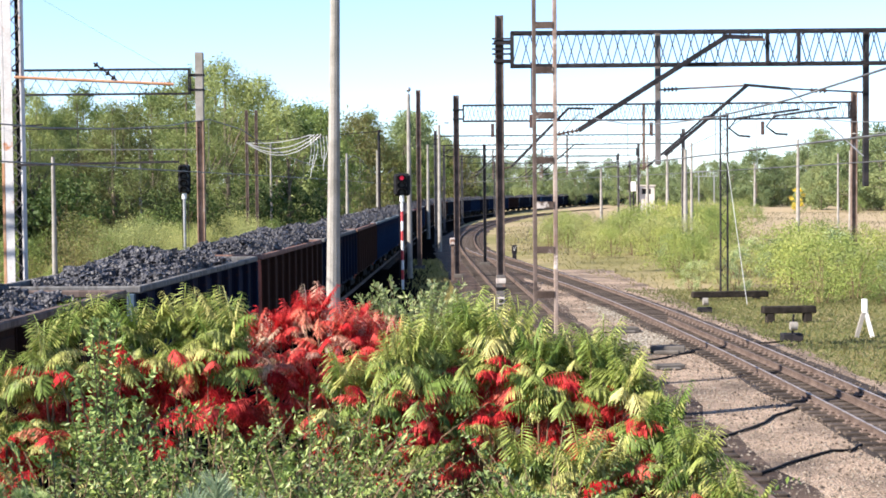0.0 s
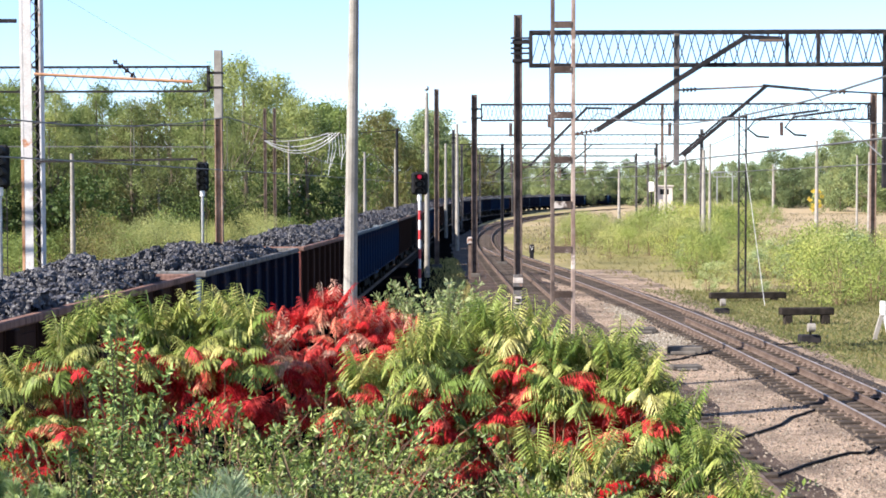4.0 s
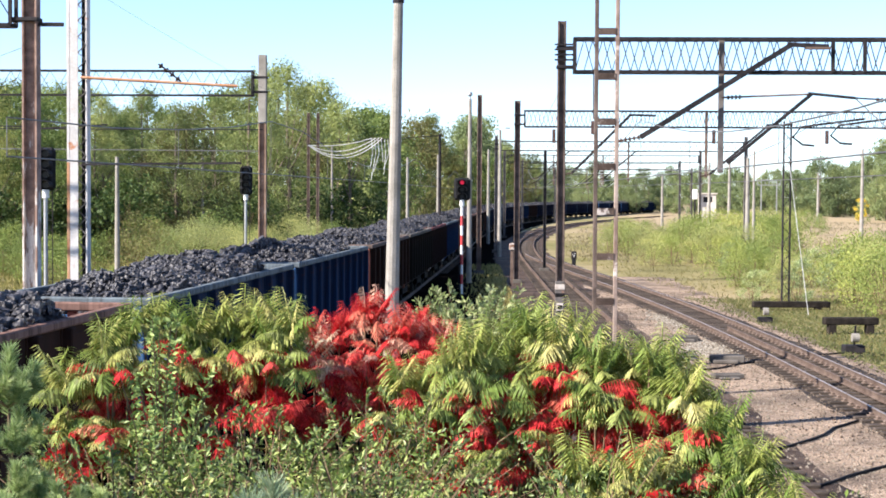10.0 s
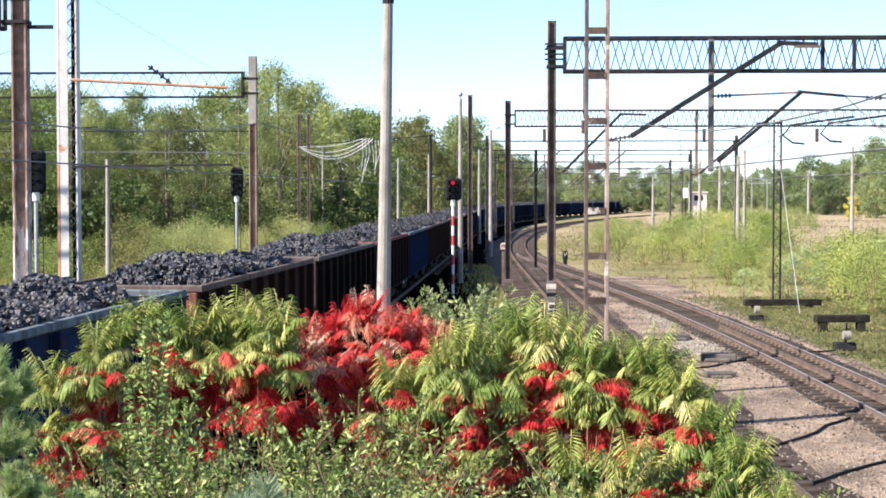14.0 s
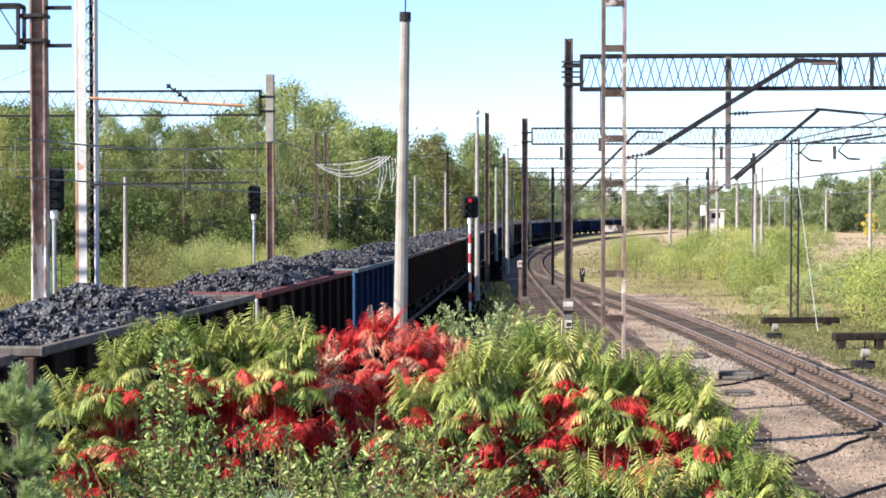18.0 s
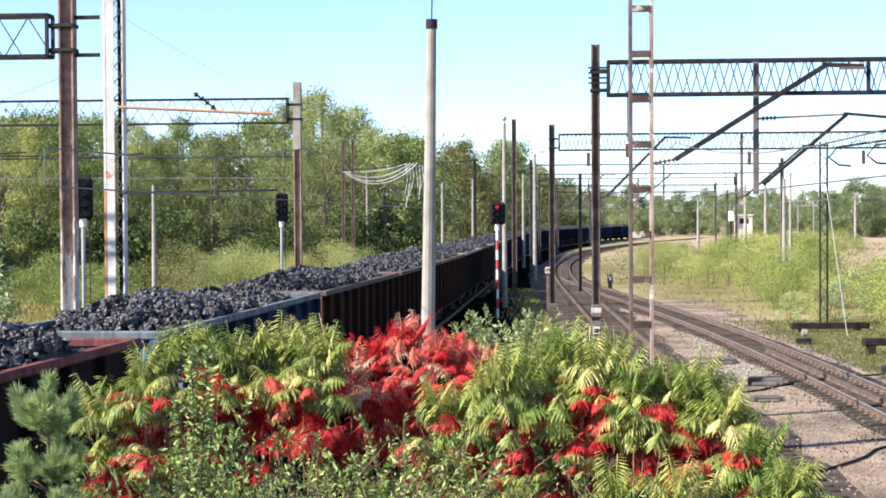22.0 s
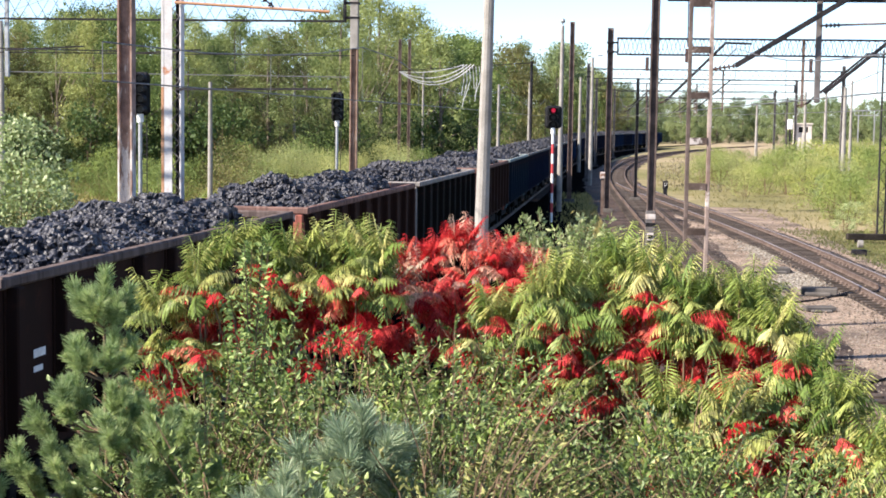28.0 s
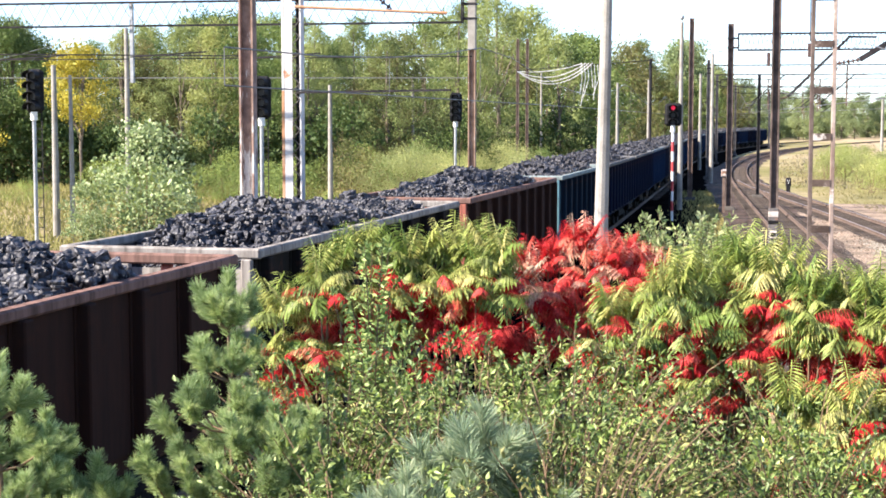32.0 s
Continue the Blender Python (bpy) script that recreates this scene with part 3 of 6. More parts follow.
def dusty_inside(bm, inward):
    """A wall painted outside and grey with coal dust on the face that looks into the wagon."""
    for f in bm.faces:
        f.normal_update()
        f.material_index = 1 if f.normal.dot(Vector(inward)) > 0.9 else 0
    me = bm_mesh("end_wall" if inward[1] else "side_wall", bm, PAINT)
    me.materials.append(DUSTYSTEEL)
    return me


def build_wagon():
    w = thing("coal_wagon", "open bogie coal wagon heaped with black coal", "wagon", group="coal train")
    for s in (-1, 1):
        part("side_wall", dusty_inside(box((s * 1.41 - 0.02, 0.02, 1.2), (s * 1.41 + 0.02, BODY - 0.02, 3.09)), (-s, 0, 0)), None, w)
        rim = add_box(bmesh.new(), (s * 1.45 - 0.085, 0.0, 3.07), (s * 1.45 + 0.085, BODY, 3.20), None, 0.025)
        part("top_rail", rim, PAINT, w)
        part("sole_bar", box((s * 1.25 - 0.05, -0.02, 0.92), (s * 1.25 + 0.05, BODY + 0.02, 1.2), 0.01), PAINT, w)
        rib = bm_mesh("side_post", add_box(add_box(bmesh.new(), (-0.005, -0.10, 1.15), (0.16, 0.10, 3.07), None, 0.02), (-0.005, -0.16, 1.15), (0.02, 0.16, 3.07)), PAINT)
        for k in range(10):
            y = 0.30 + k * (BODY - 0.6) / 9
            part("side_post", rib, None, w, at=pose(s * 1.43, y, 0, 0, 0, 0 if s > 0 else 180))
        door = bm_mesh("door_panel", box((-0.01, -0.42, 1.25), (0.035, 0.42, 2.95), 0.015), PAINT)
        for k in (1, 4, 7):
            part("door_panel", door, None, w, at=pose(s * 1.43, 0.30 + (k + 0.5) * (BODY - 0.6) / 9, 0, 0, 0, 0 if s > 0 else 180))
    for y, z, a, b in ((0.95, 2.15, 0.34, 0.10), (0.95, 1.98, 0.26, 0.07), (11.4, 2.05, 0.22, 0.30), (5.8, 1.85, 0.30, 0.12)):
        part("stencil_bar", box((1.425, y, z), (1.4345, y + a, z + b)), WHITEPAINT, w)
    for e, y in ((-1, 0.0), (1, BODY)):
        lo, hi = sorted((y, y - e * 0.05))
        part("end_wall", dusty_inside(box((-1.43, lo, 1.0), (1.43, hi, 2.9)), (0, -e, 0)), None, w)
        lo, hi = sorted((y + e * 0.06, y - e * 0.10))
        part("end_top_rail", box((-1.53, lo, 3.06), (1.53, hi, 3.205), 0.025), PAINT, w)
        for x in (-1.34, -0.5, 0.5, 1.34):
            lo, hi = sorted((y, y + e * 0.10))
            part("end_post", box((x - 0.08, lo, 1.0), (x + 0.08, hi, 3.06), 0.02), PAINT, w)
        lo, hi = sorted((y + e * 0.02, y - e * 0.2))
        part("headstock", box((-1.35, lo, 0.88), (1.35, hi, 1.2), 0.01), PAINT, w)
        for x in (-1.3, 1.3):
            q = y + e * 0.2
            tube("grab_iron", [(x, y + e * 0.05, 2.55), (x, q, 2.55), (x, q + e * 0.01, 2.0), (x, q, 1.3), (x, y + e * 0.02, 1.25)], 0.016, STEELDARK, w)
        for x in (-0.875, 0.875):
            b = bar((x, y, 1.05), (x, y + e * 0.5, 1.05), 0.18, None, 10)
            add_bar(b, (x, y + e * 0.5, 1.05), (x, y + e * 0.55, 1.05), 0.44, 0.42, 14)
            part("buffer", b, STEELDARK, w)
    part("floor_plate", box((-1.4, 0.05, 1.17), (1.4, BODY - 0.05, 1.23)), PAINT, w)
    me = wheel_mesh()
    for y in (2.3, BODY - 2.3):
        bg = bmesh.new()
        for x in (-1.0, 1.0):
            add_box(bg, (x - 0.06, y - 1.25, 0.42), (x + 0.06, y + 1.25, 0.72), None, 0.03)
        add_box(bg, (-1.05, y - 0.25, 0.45), (1.05, y + 0.25, 0.9), None, 0.03)
        b = part("bogie", bg, UNDERSHADE, w)
        for dy in (-0.9, 0.9):
            part("wheelset", me, None, b, at=pose(0, y + dy, 0.46))
    part("coal_load", COAL_MES[0], None, w, "heap of broken black coal")
    return w


# colours of sides darkened for shade, ends brightened for sun, and top rails
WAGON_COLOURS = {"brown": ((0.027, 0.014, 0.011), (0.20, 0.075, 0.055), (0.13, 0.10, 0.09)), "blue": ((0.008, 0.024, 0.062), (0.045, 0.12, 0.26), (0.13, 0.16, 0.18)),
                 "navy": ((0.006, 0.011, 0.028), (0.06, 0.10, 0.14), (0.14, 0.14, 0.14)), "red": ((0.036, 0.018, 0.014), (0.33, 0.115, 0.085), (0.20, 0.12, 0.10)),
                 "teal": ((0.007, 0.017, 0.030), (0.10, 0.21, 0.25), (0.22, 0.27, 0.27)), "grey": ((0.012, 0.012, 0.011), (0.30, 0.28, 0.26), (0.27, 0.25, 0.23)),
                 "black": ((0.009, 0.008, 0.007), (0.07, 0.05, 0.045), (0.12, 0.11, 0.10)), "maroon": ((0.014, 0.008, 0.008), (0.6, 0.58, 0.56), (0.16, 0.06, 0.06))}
WAGON_LABELS = {"brown": "rust-brown open coal wagon heaped with black coal", "blue": "bright blue open coal wagon heaped with black coal",
                "navy": "grimy dark blue open coal wagon heaped with coal", "red": "rusty red open coal wagon heaped with black coal",
                "teal": "faded blue-green open coal wagon heaped with coal", "grey": "open coal wagon with shade-darkened sides and pale grey end",
                "black": "black-brown open coal wagon heaped with coal", "maroon": "dark open coal wagon with maroon top rail"}
# order of the wagons from the front of the train
ORDER = ("brown brown navy red navy red blue blue brown black maroon blue brown brown red grey red teal navy navy blue "
         "navy blue blue brown navy navy blue navy navy navy blue navy blue navy blue").split()
# small differences in coupling length
SLACK = {7: -0.25, 10: -0.25, 12: -0.2, 13: -0.5, 14: -0.3, 15: -0.5, 16: -0.25}
TRAIN = []


def build_train():
    first = build_wagon()
    for k, c in enumerate(ORDER):
        w = first if k == 0 else copy_thing(first, Matrix())
        tagged(w, WAGON_LABELS[c])
        # the side colour carries the shade, end and top colours the sunlight
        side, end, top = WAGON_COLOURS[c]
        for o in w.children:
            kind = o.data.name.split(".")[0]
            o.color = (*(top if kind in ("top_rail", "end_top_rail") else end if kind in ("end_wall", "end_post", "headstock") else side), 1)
            if kind == "coal_load":
                o.data = COAL_MES[(k * 5 + k // 6) % 6] if k < 17 else COAL_FAR[k % 3]
        if k >= 24:
            merge_sides(w)
        TRAIN.append((w, k))


def merge_sides(w):
    """On the wagons that stay far off the posts and door panels of each side form one part."""
    groups = {}
    for o in list(w.children):
        kind = o.data.name.split(".")[0]
        if kind in ("side_post", "door_panel", "stencil_bar"):
            if kind != "stencil_bar":
                groups.setdefault(o.matrix_basis.translation.x > 0, []).append(o)
            else:
                bpy.data.objects.remove(o)
    for obs in groups.values():
        bm = bmesh.new()
        colour = tuple(obs[0].color)
        for o in obs:
            n = len(bm.verts)
            bm.from_mesh(o.data)
            bm.verts.ensure_lookup_table()
            bmesh.ops.transform(bm, matrix=o.matrix_basis, verts=bm.verts[n:])
            bpy.data.objects.remove(o)
        ribs = part("side_ribs", bm, PAINT, w)
        ribs.color = colour
        tagged(ribs, kind="stuff")


def wagon_pose(k, t):
    s = PITCH * k - 19.0 - SPEED * t + SLACK.get(k, 0.0)
    x0, y0, _ = on_train_line(s + 2.3)
    x1, y1, _ = on_train_line(s + BODY - 2.3)
    a = math.atan2(x1 - x0, y1 - y0)
    return pose(x0 - 2.3 * math.sin(a), y0 - 2.3 * math.cos(a), 0, 0, 0, -math.degrees(a))


def motions():
    for w, k in TRAIN:
        walk(w, [(t, wagon_pose(k, t)) for t in range(0, 33, 2)])


# ---- masts, portals and signals ----
def lattice_beam(parent, a, b, depth, width, panels, chord=0.09, name="truss"):
    """A four-chord lattice girder from a to b (its lower edge), each chord and the lacing as parts."""
    a, b = Vector(a), Vector(b)
    d = (b - a).normalized()
    n = Vector((d.y, -d.x, 0)) * (width / 2)
    up = Vector((0, 0, depth))
    for face, base in enumerate((n, -n)):
        for u in (Vector(), up):
            part("chord", bar(a + base + u, b + base + u, chord), STEELDARK, parent)
        step = (b - a) / panels
        if a.y < 50:
            rise = bm_mesh("lacing_bar", bar(Vector(), step / 2 + up, chord * 0.29), STEELDARK)
            fall = bm_mesh("lacing_bar", bar(step / 2 + up, step, chord * 0.29), STEELDARK)
            for i in range(panels - face):
                for me in (rise, fall):
                    part("lacing_bar", me, None, parent, at=Matrix.Translation(a + base + step * (i + 0.5 * face)))
            continue
        lace = bmesh.new()
        for i in range(panels - face):
            p = a + base + step * (i + 0.5 * face)
            add_bar(lace, p, p + step / 2 + up, chord * 0.3)
            add_bar(lace, p + step / 2 + up, p + step, chord * 0.3)
        tagged(part("lacing", lace, STEELDARK, parent), kind="stuff")
    for p in (a, b):
        ends = bmesh.new()
        for base in (n, -n):
            add_bar(ends, p + base, p + base + up, chord)
        for u in (Vector(), up):
            add_bar(ends, p - n + u, p + n + u, chord)
        part("end_frame", ends, STEELDARK, parent)


def channel_mast(x, y, h, w, material, label, lean=(0, 0), name="catenary_mast", d=0.22, cap=True):
    """A mast of two channels laced together."""
    t = thing(name, label, "mast", pose(x, y, -0.3, lean[0], lean[1], 0))
    for s in (-1, 1):
        part("flange", box((s * w / 2 - 0.03, -d / 2, 0), (s * w / 2 + 0.03, d / 2, h), 0.008), material, t)
    lace = bmesh.new()
    z = 0.3
    while z < h - 0.5:
        for yy in (-d / 2 - 0.012, d / 2 + 0.012):
            add_bar(lace, (-w / 2, yy, z), (w / 2, yy, z + 0.45), 0.05, 0.012)
            add_bar(lace, (w / 2, yy, z + 0.45), (-w / 2, yy, z + 0.9), 0.05, 0.012)
        z += 0.9
    tagged(part("lacing", lace, material, t), kind="stuff")
    part("footing", box((-0.4, -0.4, -0.2), (0.4, 0.4, 0.25), 0.03), SLAB, t)
    return t


def lamp_pole(x, y, h, label, head="globe", w=0.16, lean=(0, 0), material=None):
    t = thing("lamp_pole", label, "lamp pole", pose(x, y, -0.3, *lean, 0))
    bm = bmesh.new()
    bmesh.ops.create_cone(bm, cap_ends=True, segments=12, radius1=w * 0.75, radius2=w * 0.45, depth=h, matrix=Matrix.Translation((0, 0, h / 2)))
    part("pole", bm, material or CONCRETE, t)
    if head == "globe":
        bm = bmesh.new()
        bmesh.ops.create_uvsphere(bm, u_segments=12, v_segments=8, radius=0.15, matrix=pose(0, 0, h + 0.28))
        add_bar(bm, (0, 0, h), (0, 0, h + 0.2), 0.08, None, 8)
        part("lamp_globe", bm, GALV, t)
    elif head == "arm":
        part("bracket", bar((0, 0, h - 0.05), (0.5, -0.1, h + 0.15), 0.06, None, 8), GALV, t)
        part("lamp_head", box((0.4, -0.2, h + 0.1), (0.85, 0.0, h + 0.22), 0.03), GALV, t)
    elif head == "spike":
        part("cap", bar((0, 0, h - 0.1), (0, 0, h + 0.12), w * 1.1, None, 12), STEELDARK, t)
        part("spike", bar((0, 0, h + 0.1), (0, 0, h + 1.0), 0.035, None, 6), STEELDARK, t)
    return t


def signal(x, y, h, label, lamps=3, lit=None, banded=False, turn=0):
    t = thing("colour_light_signal", label, "railway signal", pose(x, y, -0.25, 0, 0, turn))
    if banded:
        n = 9
        z0, z1 = 0.0, h - 0.35 * lamps - 0.35
        for i in range(n):
            a, b = z0 + (z1 - z0) * i / n, z0 + (z1 - z0) * (i + 1) / n
            part("mast_band", bar((0, 0, a), (0, 0, b), 0.15, None, 14), REDPAINT if i % 2 else WHITEPAINT, t)
        part("collar", bar((0, -0.0, z1), (0, 0, z1 + 0.34), 0.26, 0.22, 14), WHITEPAINT, t)
    else:
        part("mast", bar((0, 0, 0), (0, 0, h - 0.35 * lamps), 0.14, None, 14), GALV, t)
        part("collar", bar((0, 0, h - 0.35 * lamps - 0.3), (0, 0, h - 0.35 * lamps), 0.24, None, 14), WHITEPAINT, t)
    hz = h - 0.35 * lamps
    bm = bmesh.new()
    wide = 0.44 if banded else 0.33
    add_box(bm, (-wide, -0.02, hz - 0.05), (wide, 0.25, h + 0.1), None, 0.12)
    part("head", bm, BLACK, t)
    for i in range(lamps):
        z = hz + 0.16 + (0.35 + 0.02) * i
        hood = bmesh.new()
        k = 9
        ring = []
        for j in range(k):
            a = math.pi * (-0.15 + 1.3 * j / (k - 1))
            for yy, rr in ((-0.02, 0.18), (-0.42, 0.165)):
                ring.append(hood.verts.new((rr * 1.45 * math.cos(a), yy, z + rr * math.sin(a))))
        for j in range(k - 1):
            hood.faces.new((ring[2 * j], ring[2 * j + 1], ring[2 * j + 3], ring[2 * j + 2]))
        hd = part("lamp_hood", hood, BLACK, t)
        md = hd.modifiers.new("thick", "SOLIDIFY")
        md.thickness = 0.015
        part("lens", bar((0, -0.025, z), (0, -0.05, z), 0.23, None, 14), REDLAMP if lit == i else LENS, t)
    lad = bmesh.new()
    for s in (-0.16, 0.16):
        add_bar(lad, (s, 0.28, 0.2), (s, 0.28, h), 0.03)
    for z in np.arange(0.4, h, 0.35):
        add_bar(lad, (-0.16, 0.28, z), (0.16, 0.28, z), 0.025)
    part("ladder", lad, STEELDARK, t)
    return t


def steel_post(x, y, h, label, w=0.24, material=None, name="portal_post", lean=(0, 0)):
    t = thing(name, label, "mast", pose(x, y, -0.3, *lean, 0))
    bm = bmesh.new()
    for s in (-1, 1):
        add_box(bm, (s * w / 2 - 0.025, -w / 2, 0), (s * w / 2 + 0.025, w / 2, h), None, 0.006)
    add_box(bm, (-w / 2, -0.02, 0), (w / 2, 0.02, h))
    part("column", bm, material or STEELDARK, t)
    part("footing", box((-0.35, -0.35, -0.2), (0.35, 0.35, 0.3), 0.03), SLAB, t)
    return t


def insulator(parent, a, b, n=5):
    a, b = Vector(a), Vector(b)
    bm = bar(a, b, 0.05, None, 8)
    for i in range(n):
        p = a.lerp(b, (i + 0.5) / n)
        add_bar(bm, p - (b - a).normalized() * 0.025, p + (b - a).normalized() * 0.025, 0.17, 0.10, 10)
    return part("insulator", bm, INSUL, parent)


def column(parent, x, y, h, w, material, z0=-0.3):
    bm = bmesh.new()
    for k in (-1, 1):
        add_box(bm, (x + k * w / 2 - 0.025, y - w / 2, z0), (x + k * w / 2 + 0.025, y + w / 2, h), None, 0.006)
    add_box(bm, (x - w / 2, y - 0.02, z0), (x + w / 2, y + 0.02, h))
    c = part("post", bm, material, parent)
    part("footing", box((x - 0.35, y - 0.35, -0.5), (x + 0.35, y + 0.35, -0.02), 0.03), SLAB, parent)
    return c


def drop_tube(t, x, y, z, top, material=None):
    part("drop_tube", box((x - 0.08, y - 0.08, z), (x + 0.08, y + 0.08, top), 0.01), material or STEELRUST, t)


def cantilever(t, y, lo, hi, tip, w=0.15, ins=True):
    """A raking strut from its insulator up to a short level arm."""
    lo, hi, tip = Vector((lo[0], y, lo[1])), Vector((hi[0], y, hi[1])), Vector((tip[0], y, tip[1]))
    part("raking_strut", bar(lo, hi, w), STEELDARK, t)
    part("level_arm", bar(hi + Vector((-0.1, 0, 0.02)), tip, w * 0.8), STEELDARK, t)
    if ins:
        d = (lo - hi).normalized()
        insulator(t, lo, lo + Vector((d.x * 0.75, 0, d.z * 0.2)), 5)


def portal(y, x0, x1, top, depth, label, panels, post_h, w=0.26, m0=None, m1=None, chord=0.09):
    """A lattice portal: two posts and the girder between them."""
    t = thing("catenary_portal", label, "catenary portal")
    column(t, x0, y, post_h, w, m0 or STEELDARK)
    column(t, x1, y, post_h, w, m1 or STEELDARK)
    g = 1 if x1 > x0 else -1
    lattice_beam(t, (x0 + g * (w / 2 + 0.28), y, top - depth), (x1 - g * (w / 2 + 0.1), y, top - depth), depth, 0.45, panels, chord)
    for z in (top - depth + 0.1, top - 0.3):
        lo, hi = sorted((x0 - g * (w / 2 + 0.06), x0 + g * (w / 2 + 0.30)))
        part("clamp", box((lo, y - w / 2 - 0.05, z), (hi, y + w / 2 + 0.05, z + 0.09), 0.01), STEELDARK, t)
    return t


def batten_mast(x, y, h):
    t = thing("batten_mast", "rusty two-legged mast joined by pale batten plates", "mast", pose(x, y, -0.3))
    for k, m in ((-1, STEELBROWN), (1, PALERUST)):
        part("leg", box((k * 0.225 - 0.04, -0.1, 0), (k * 0.225 + 0.04, 0.1, h), 0.008), m, t)
    for z in np.arange(1.05, h, 0.975):
        part("batten_plate", box((-0.19, -0.115, z - 0.075), (0.19, -0.10, z + 0.075), 0.004), BATTEN, t)
    part("footing", box((-0.45, -0.35, -0.2), (0.45, 0.35, 0.2), 0.03), SLAB, t)


def plated_mast(x, y, h):
    t = thing("lattice_mast", "white-painted lattice mast with orange rusty edge", "mast", pose(x, y, -0.3))
    part("rusty_flange", box((-0.30, -0.16, 0), (-0.225, 0.16, 6.1), 0.006), ORANGERUST, t)
    part("upper_flange", box((-0.30, -0.16, 6.1), (-0.225, 0.16, h), 0.006), WHITESTEEL, t)
    part("face_plate", box((-0.222, -0.155, 0), (0.0, -0.13, h), 0.004), WHITESTEEL, t)
    # dark sheet added behind the lacing to make the gap read dark
    part("web_plate", box((0.03, 0.10, 0), (0.20, 0.13, h)), STEELDARK, t)
    part("outer_flange", box((0.20, -0.16, 0), (0.25, 0.16, h), 0.006), WHITESTEEL, t)
    lace = bmesh.new()
    for i, z in enumerate(np.arange(0.2, h - 0.4, 0.42)):
        add_bar(lace, (0.0, -0.14, z), (0.20, -0.14, z + 0.21), 0.075, 0.015)
        add_bar(lace, (0.20, -0.14, z + 0.21), (0.0, -0.14, z + 0.42), 0.075, 0.015)
    tagged(part("lacing", lace, GREYSTEEL, t), kind="stuff")
    part("footing", box((-0.5, -0.4, -0.2), (0.5, 0.4, 0.25), 0.03), SLAB, t)
    return t


def build_masts():
    t = portal(45.0, 1.72, 18.6, 9.62, 0.97, "long dark lattice portal spanning the tracks", 30, 10.15, w=0.20, m0=STEELBROWN)
    for z in (9.0, 9.15, 9.3, 9.45):
        part("clamp_rod", bar((1.5, 44.84, z), (2.15, 44.84, z), 0.05), STEELDARK, t)
    part("painted_sleeve", box((1.585, 44.865, -0.1), (1.855, 45.135, 2.45), 0.01), GREYSTEEL, t)
    for z0, z1, m in ((2.2, 2.36, PEELING), (1.98, 2.10, BLACK), (1.3, 1.42, BLACK), (0.95, 1.12, PEELING), (0.5, 0.75, BLACK)):
        part("worn_band", box((1.578, 44.858, z0), (1.862, 45.142, z1), 0.01), m, t)
    part("number_plate", box((1.62, 44.83, 1.58), (1.82, 44.86, 1.80), 0.005), PEELING, t)
    part("number_bar", box((1.65, 44.82, 1.64), (1.79, 44.828, 1.74)), BLACK, t)
    drop_tube(t, 6.42, 45.0, 5.69, 9.62, GREYSTEEL)
    drop_tube(t, 12.6, 45.0, 5.0, 9.62, STEELDARK)
    cantilever(t, 44.6, (4.03, 6.72), (8.37, 9.42), (9.46, 9.38))
    part("rusty_end_plate", box((8.8, 44.5, 9.30), (9.5, 44.7, 9.36)), STEELRUST, t)
    cantilever(t, 44.8, (6.6, 5.97), (9.03, 8.01), (10.29, 7.9), w=0.10, ins=False)
    part("rusty_tube", bar((6.42, 44.8, 7.9), (9.03, 44.8, 8.01), 0.06, None, 8), STEELRUST, t)
    insulator(t, (6.55, 44.8, 7.9), (7.0, 44.8, 7.92), 4)
    part("tie_rod", bar((10.29, 44.8, 7.9), (12.5, 44.9, 5.9), 0.035), GALV, t)
    insulator(t, (10.9, 44.8, 7.85), (11.4, 44.8, 7.83), 4)
    part("side_arm", bar((10.29, 44.8, 7.9), (12.6, 44.9, 7.78), 0.05), STEELDARK, t)
    for x in (9.62, 10.54):
        part("stiffener", bar((x, 44.72, 8.65), (x, 44.72, 9.62), 0.10), STEELDARK, t)
    for x, z in ((8.6, 6.75), (9.7, 6.8)):
        tube("hook", [(x + 2.0, 44.9, z + 0.55), (x + 1.0, 44.9, z + 0.42), (x + 0.15, 44.9, z + 0.3), (x - 0.08, 44.9, z), (x + 0.2, 44.9, z - 0.22), (x + 0.55, 44.9, z - 0.25)], 0.035, STEELDARK, t)
    part("tension_weight", box((2.58, 44.62, 6.8), (2.72, 44.74, 7.2), 0.02), INSUL, t)
    part("hanger", bar((2.65, 44.68, 7.25), (2.65, 44.78, 8.7), 0.03), STEELDARK, t)
    t = portal(90.0, 0.85, 24.5, 10.0, 0.94, "second lattice portal over the tracks and scrub", 46, 10.6, w=0.3, m0=STEELBROWN, m1=STEELRUST)
    cantilever(t, 89.7, (4.11, 6.35), (7.49, 9.75), (9.0, 9.73))
    cantilever(t, 89.7, (12.2, 6.3), (15.6, 9.2), (17.0, 9.2), w=0.12)
    drop_tube(t, 12.0, 90.0, 6.1, 10.0)
    for x in (3.0, 12.4, 19.0):
        part("insulator_box", box((x - 0.1, 89.6, 8.1), (x + 0.1, 89.75, 8.9), 0.02), INSUL, t)
    for y, xa, xb in ((138, -0.6, 22), (185, 0.2, 24), (232, 3, 27), (290, 10, 36)):
        t = portal(y, xa, xb, 9.9, 0.85, "distant lattice portal over the curving tracks", 22, 10.4, m0=GREYSTEEL, m1=GREYSTEEL)
        for x in (xa + 6, xa + 12):
            drop_tube(t, x, y, 6.3, 9.9)
            cantilever(t, y - 0.3, (x - 2.2, 6.6), (x + 0.6, 9.0), (x + 1.6, 9.0), w=0.12)
    batten_mast(2.24, 33.0, 11.5)
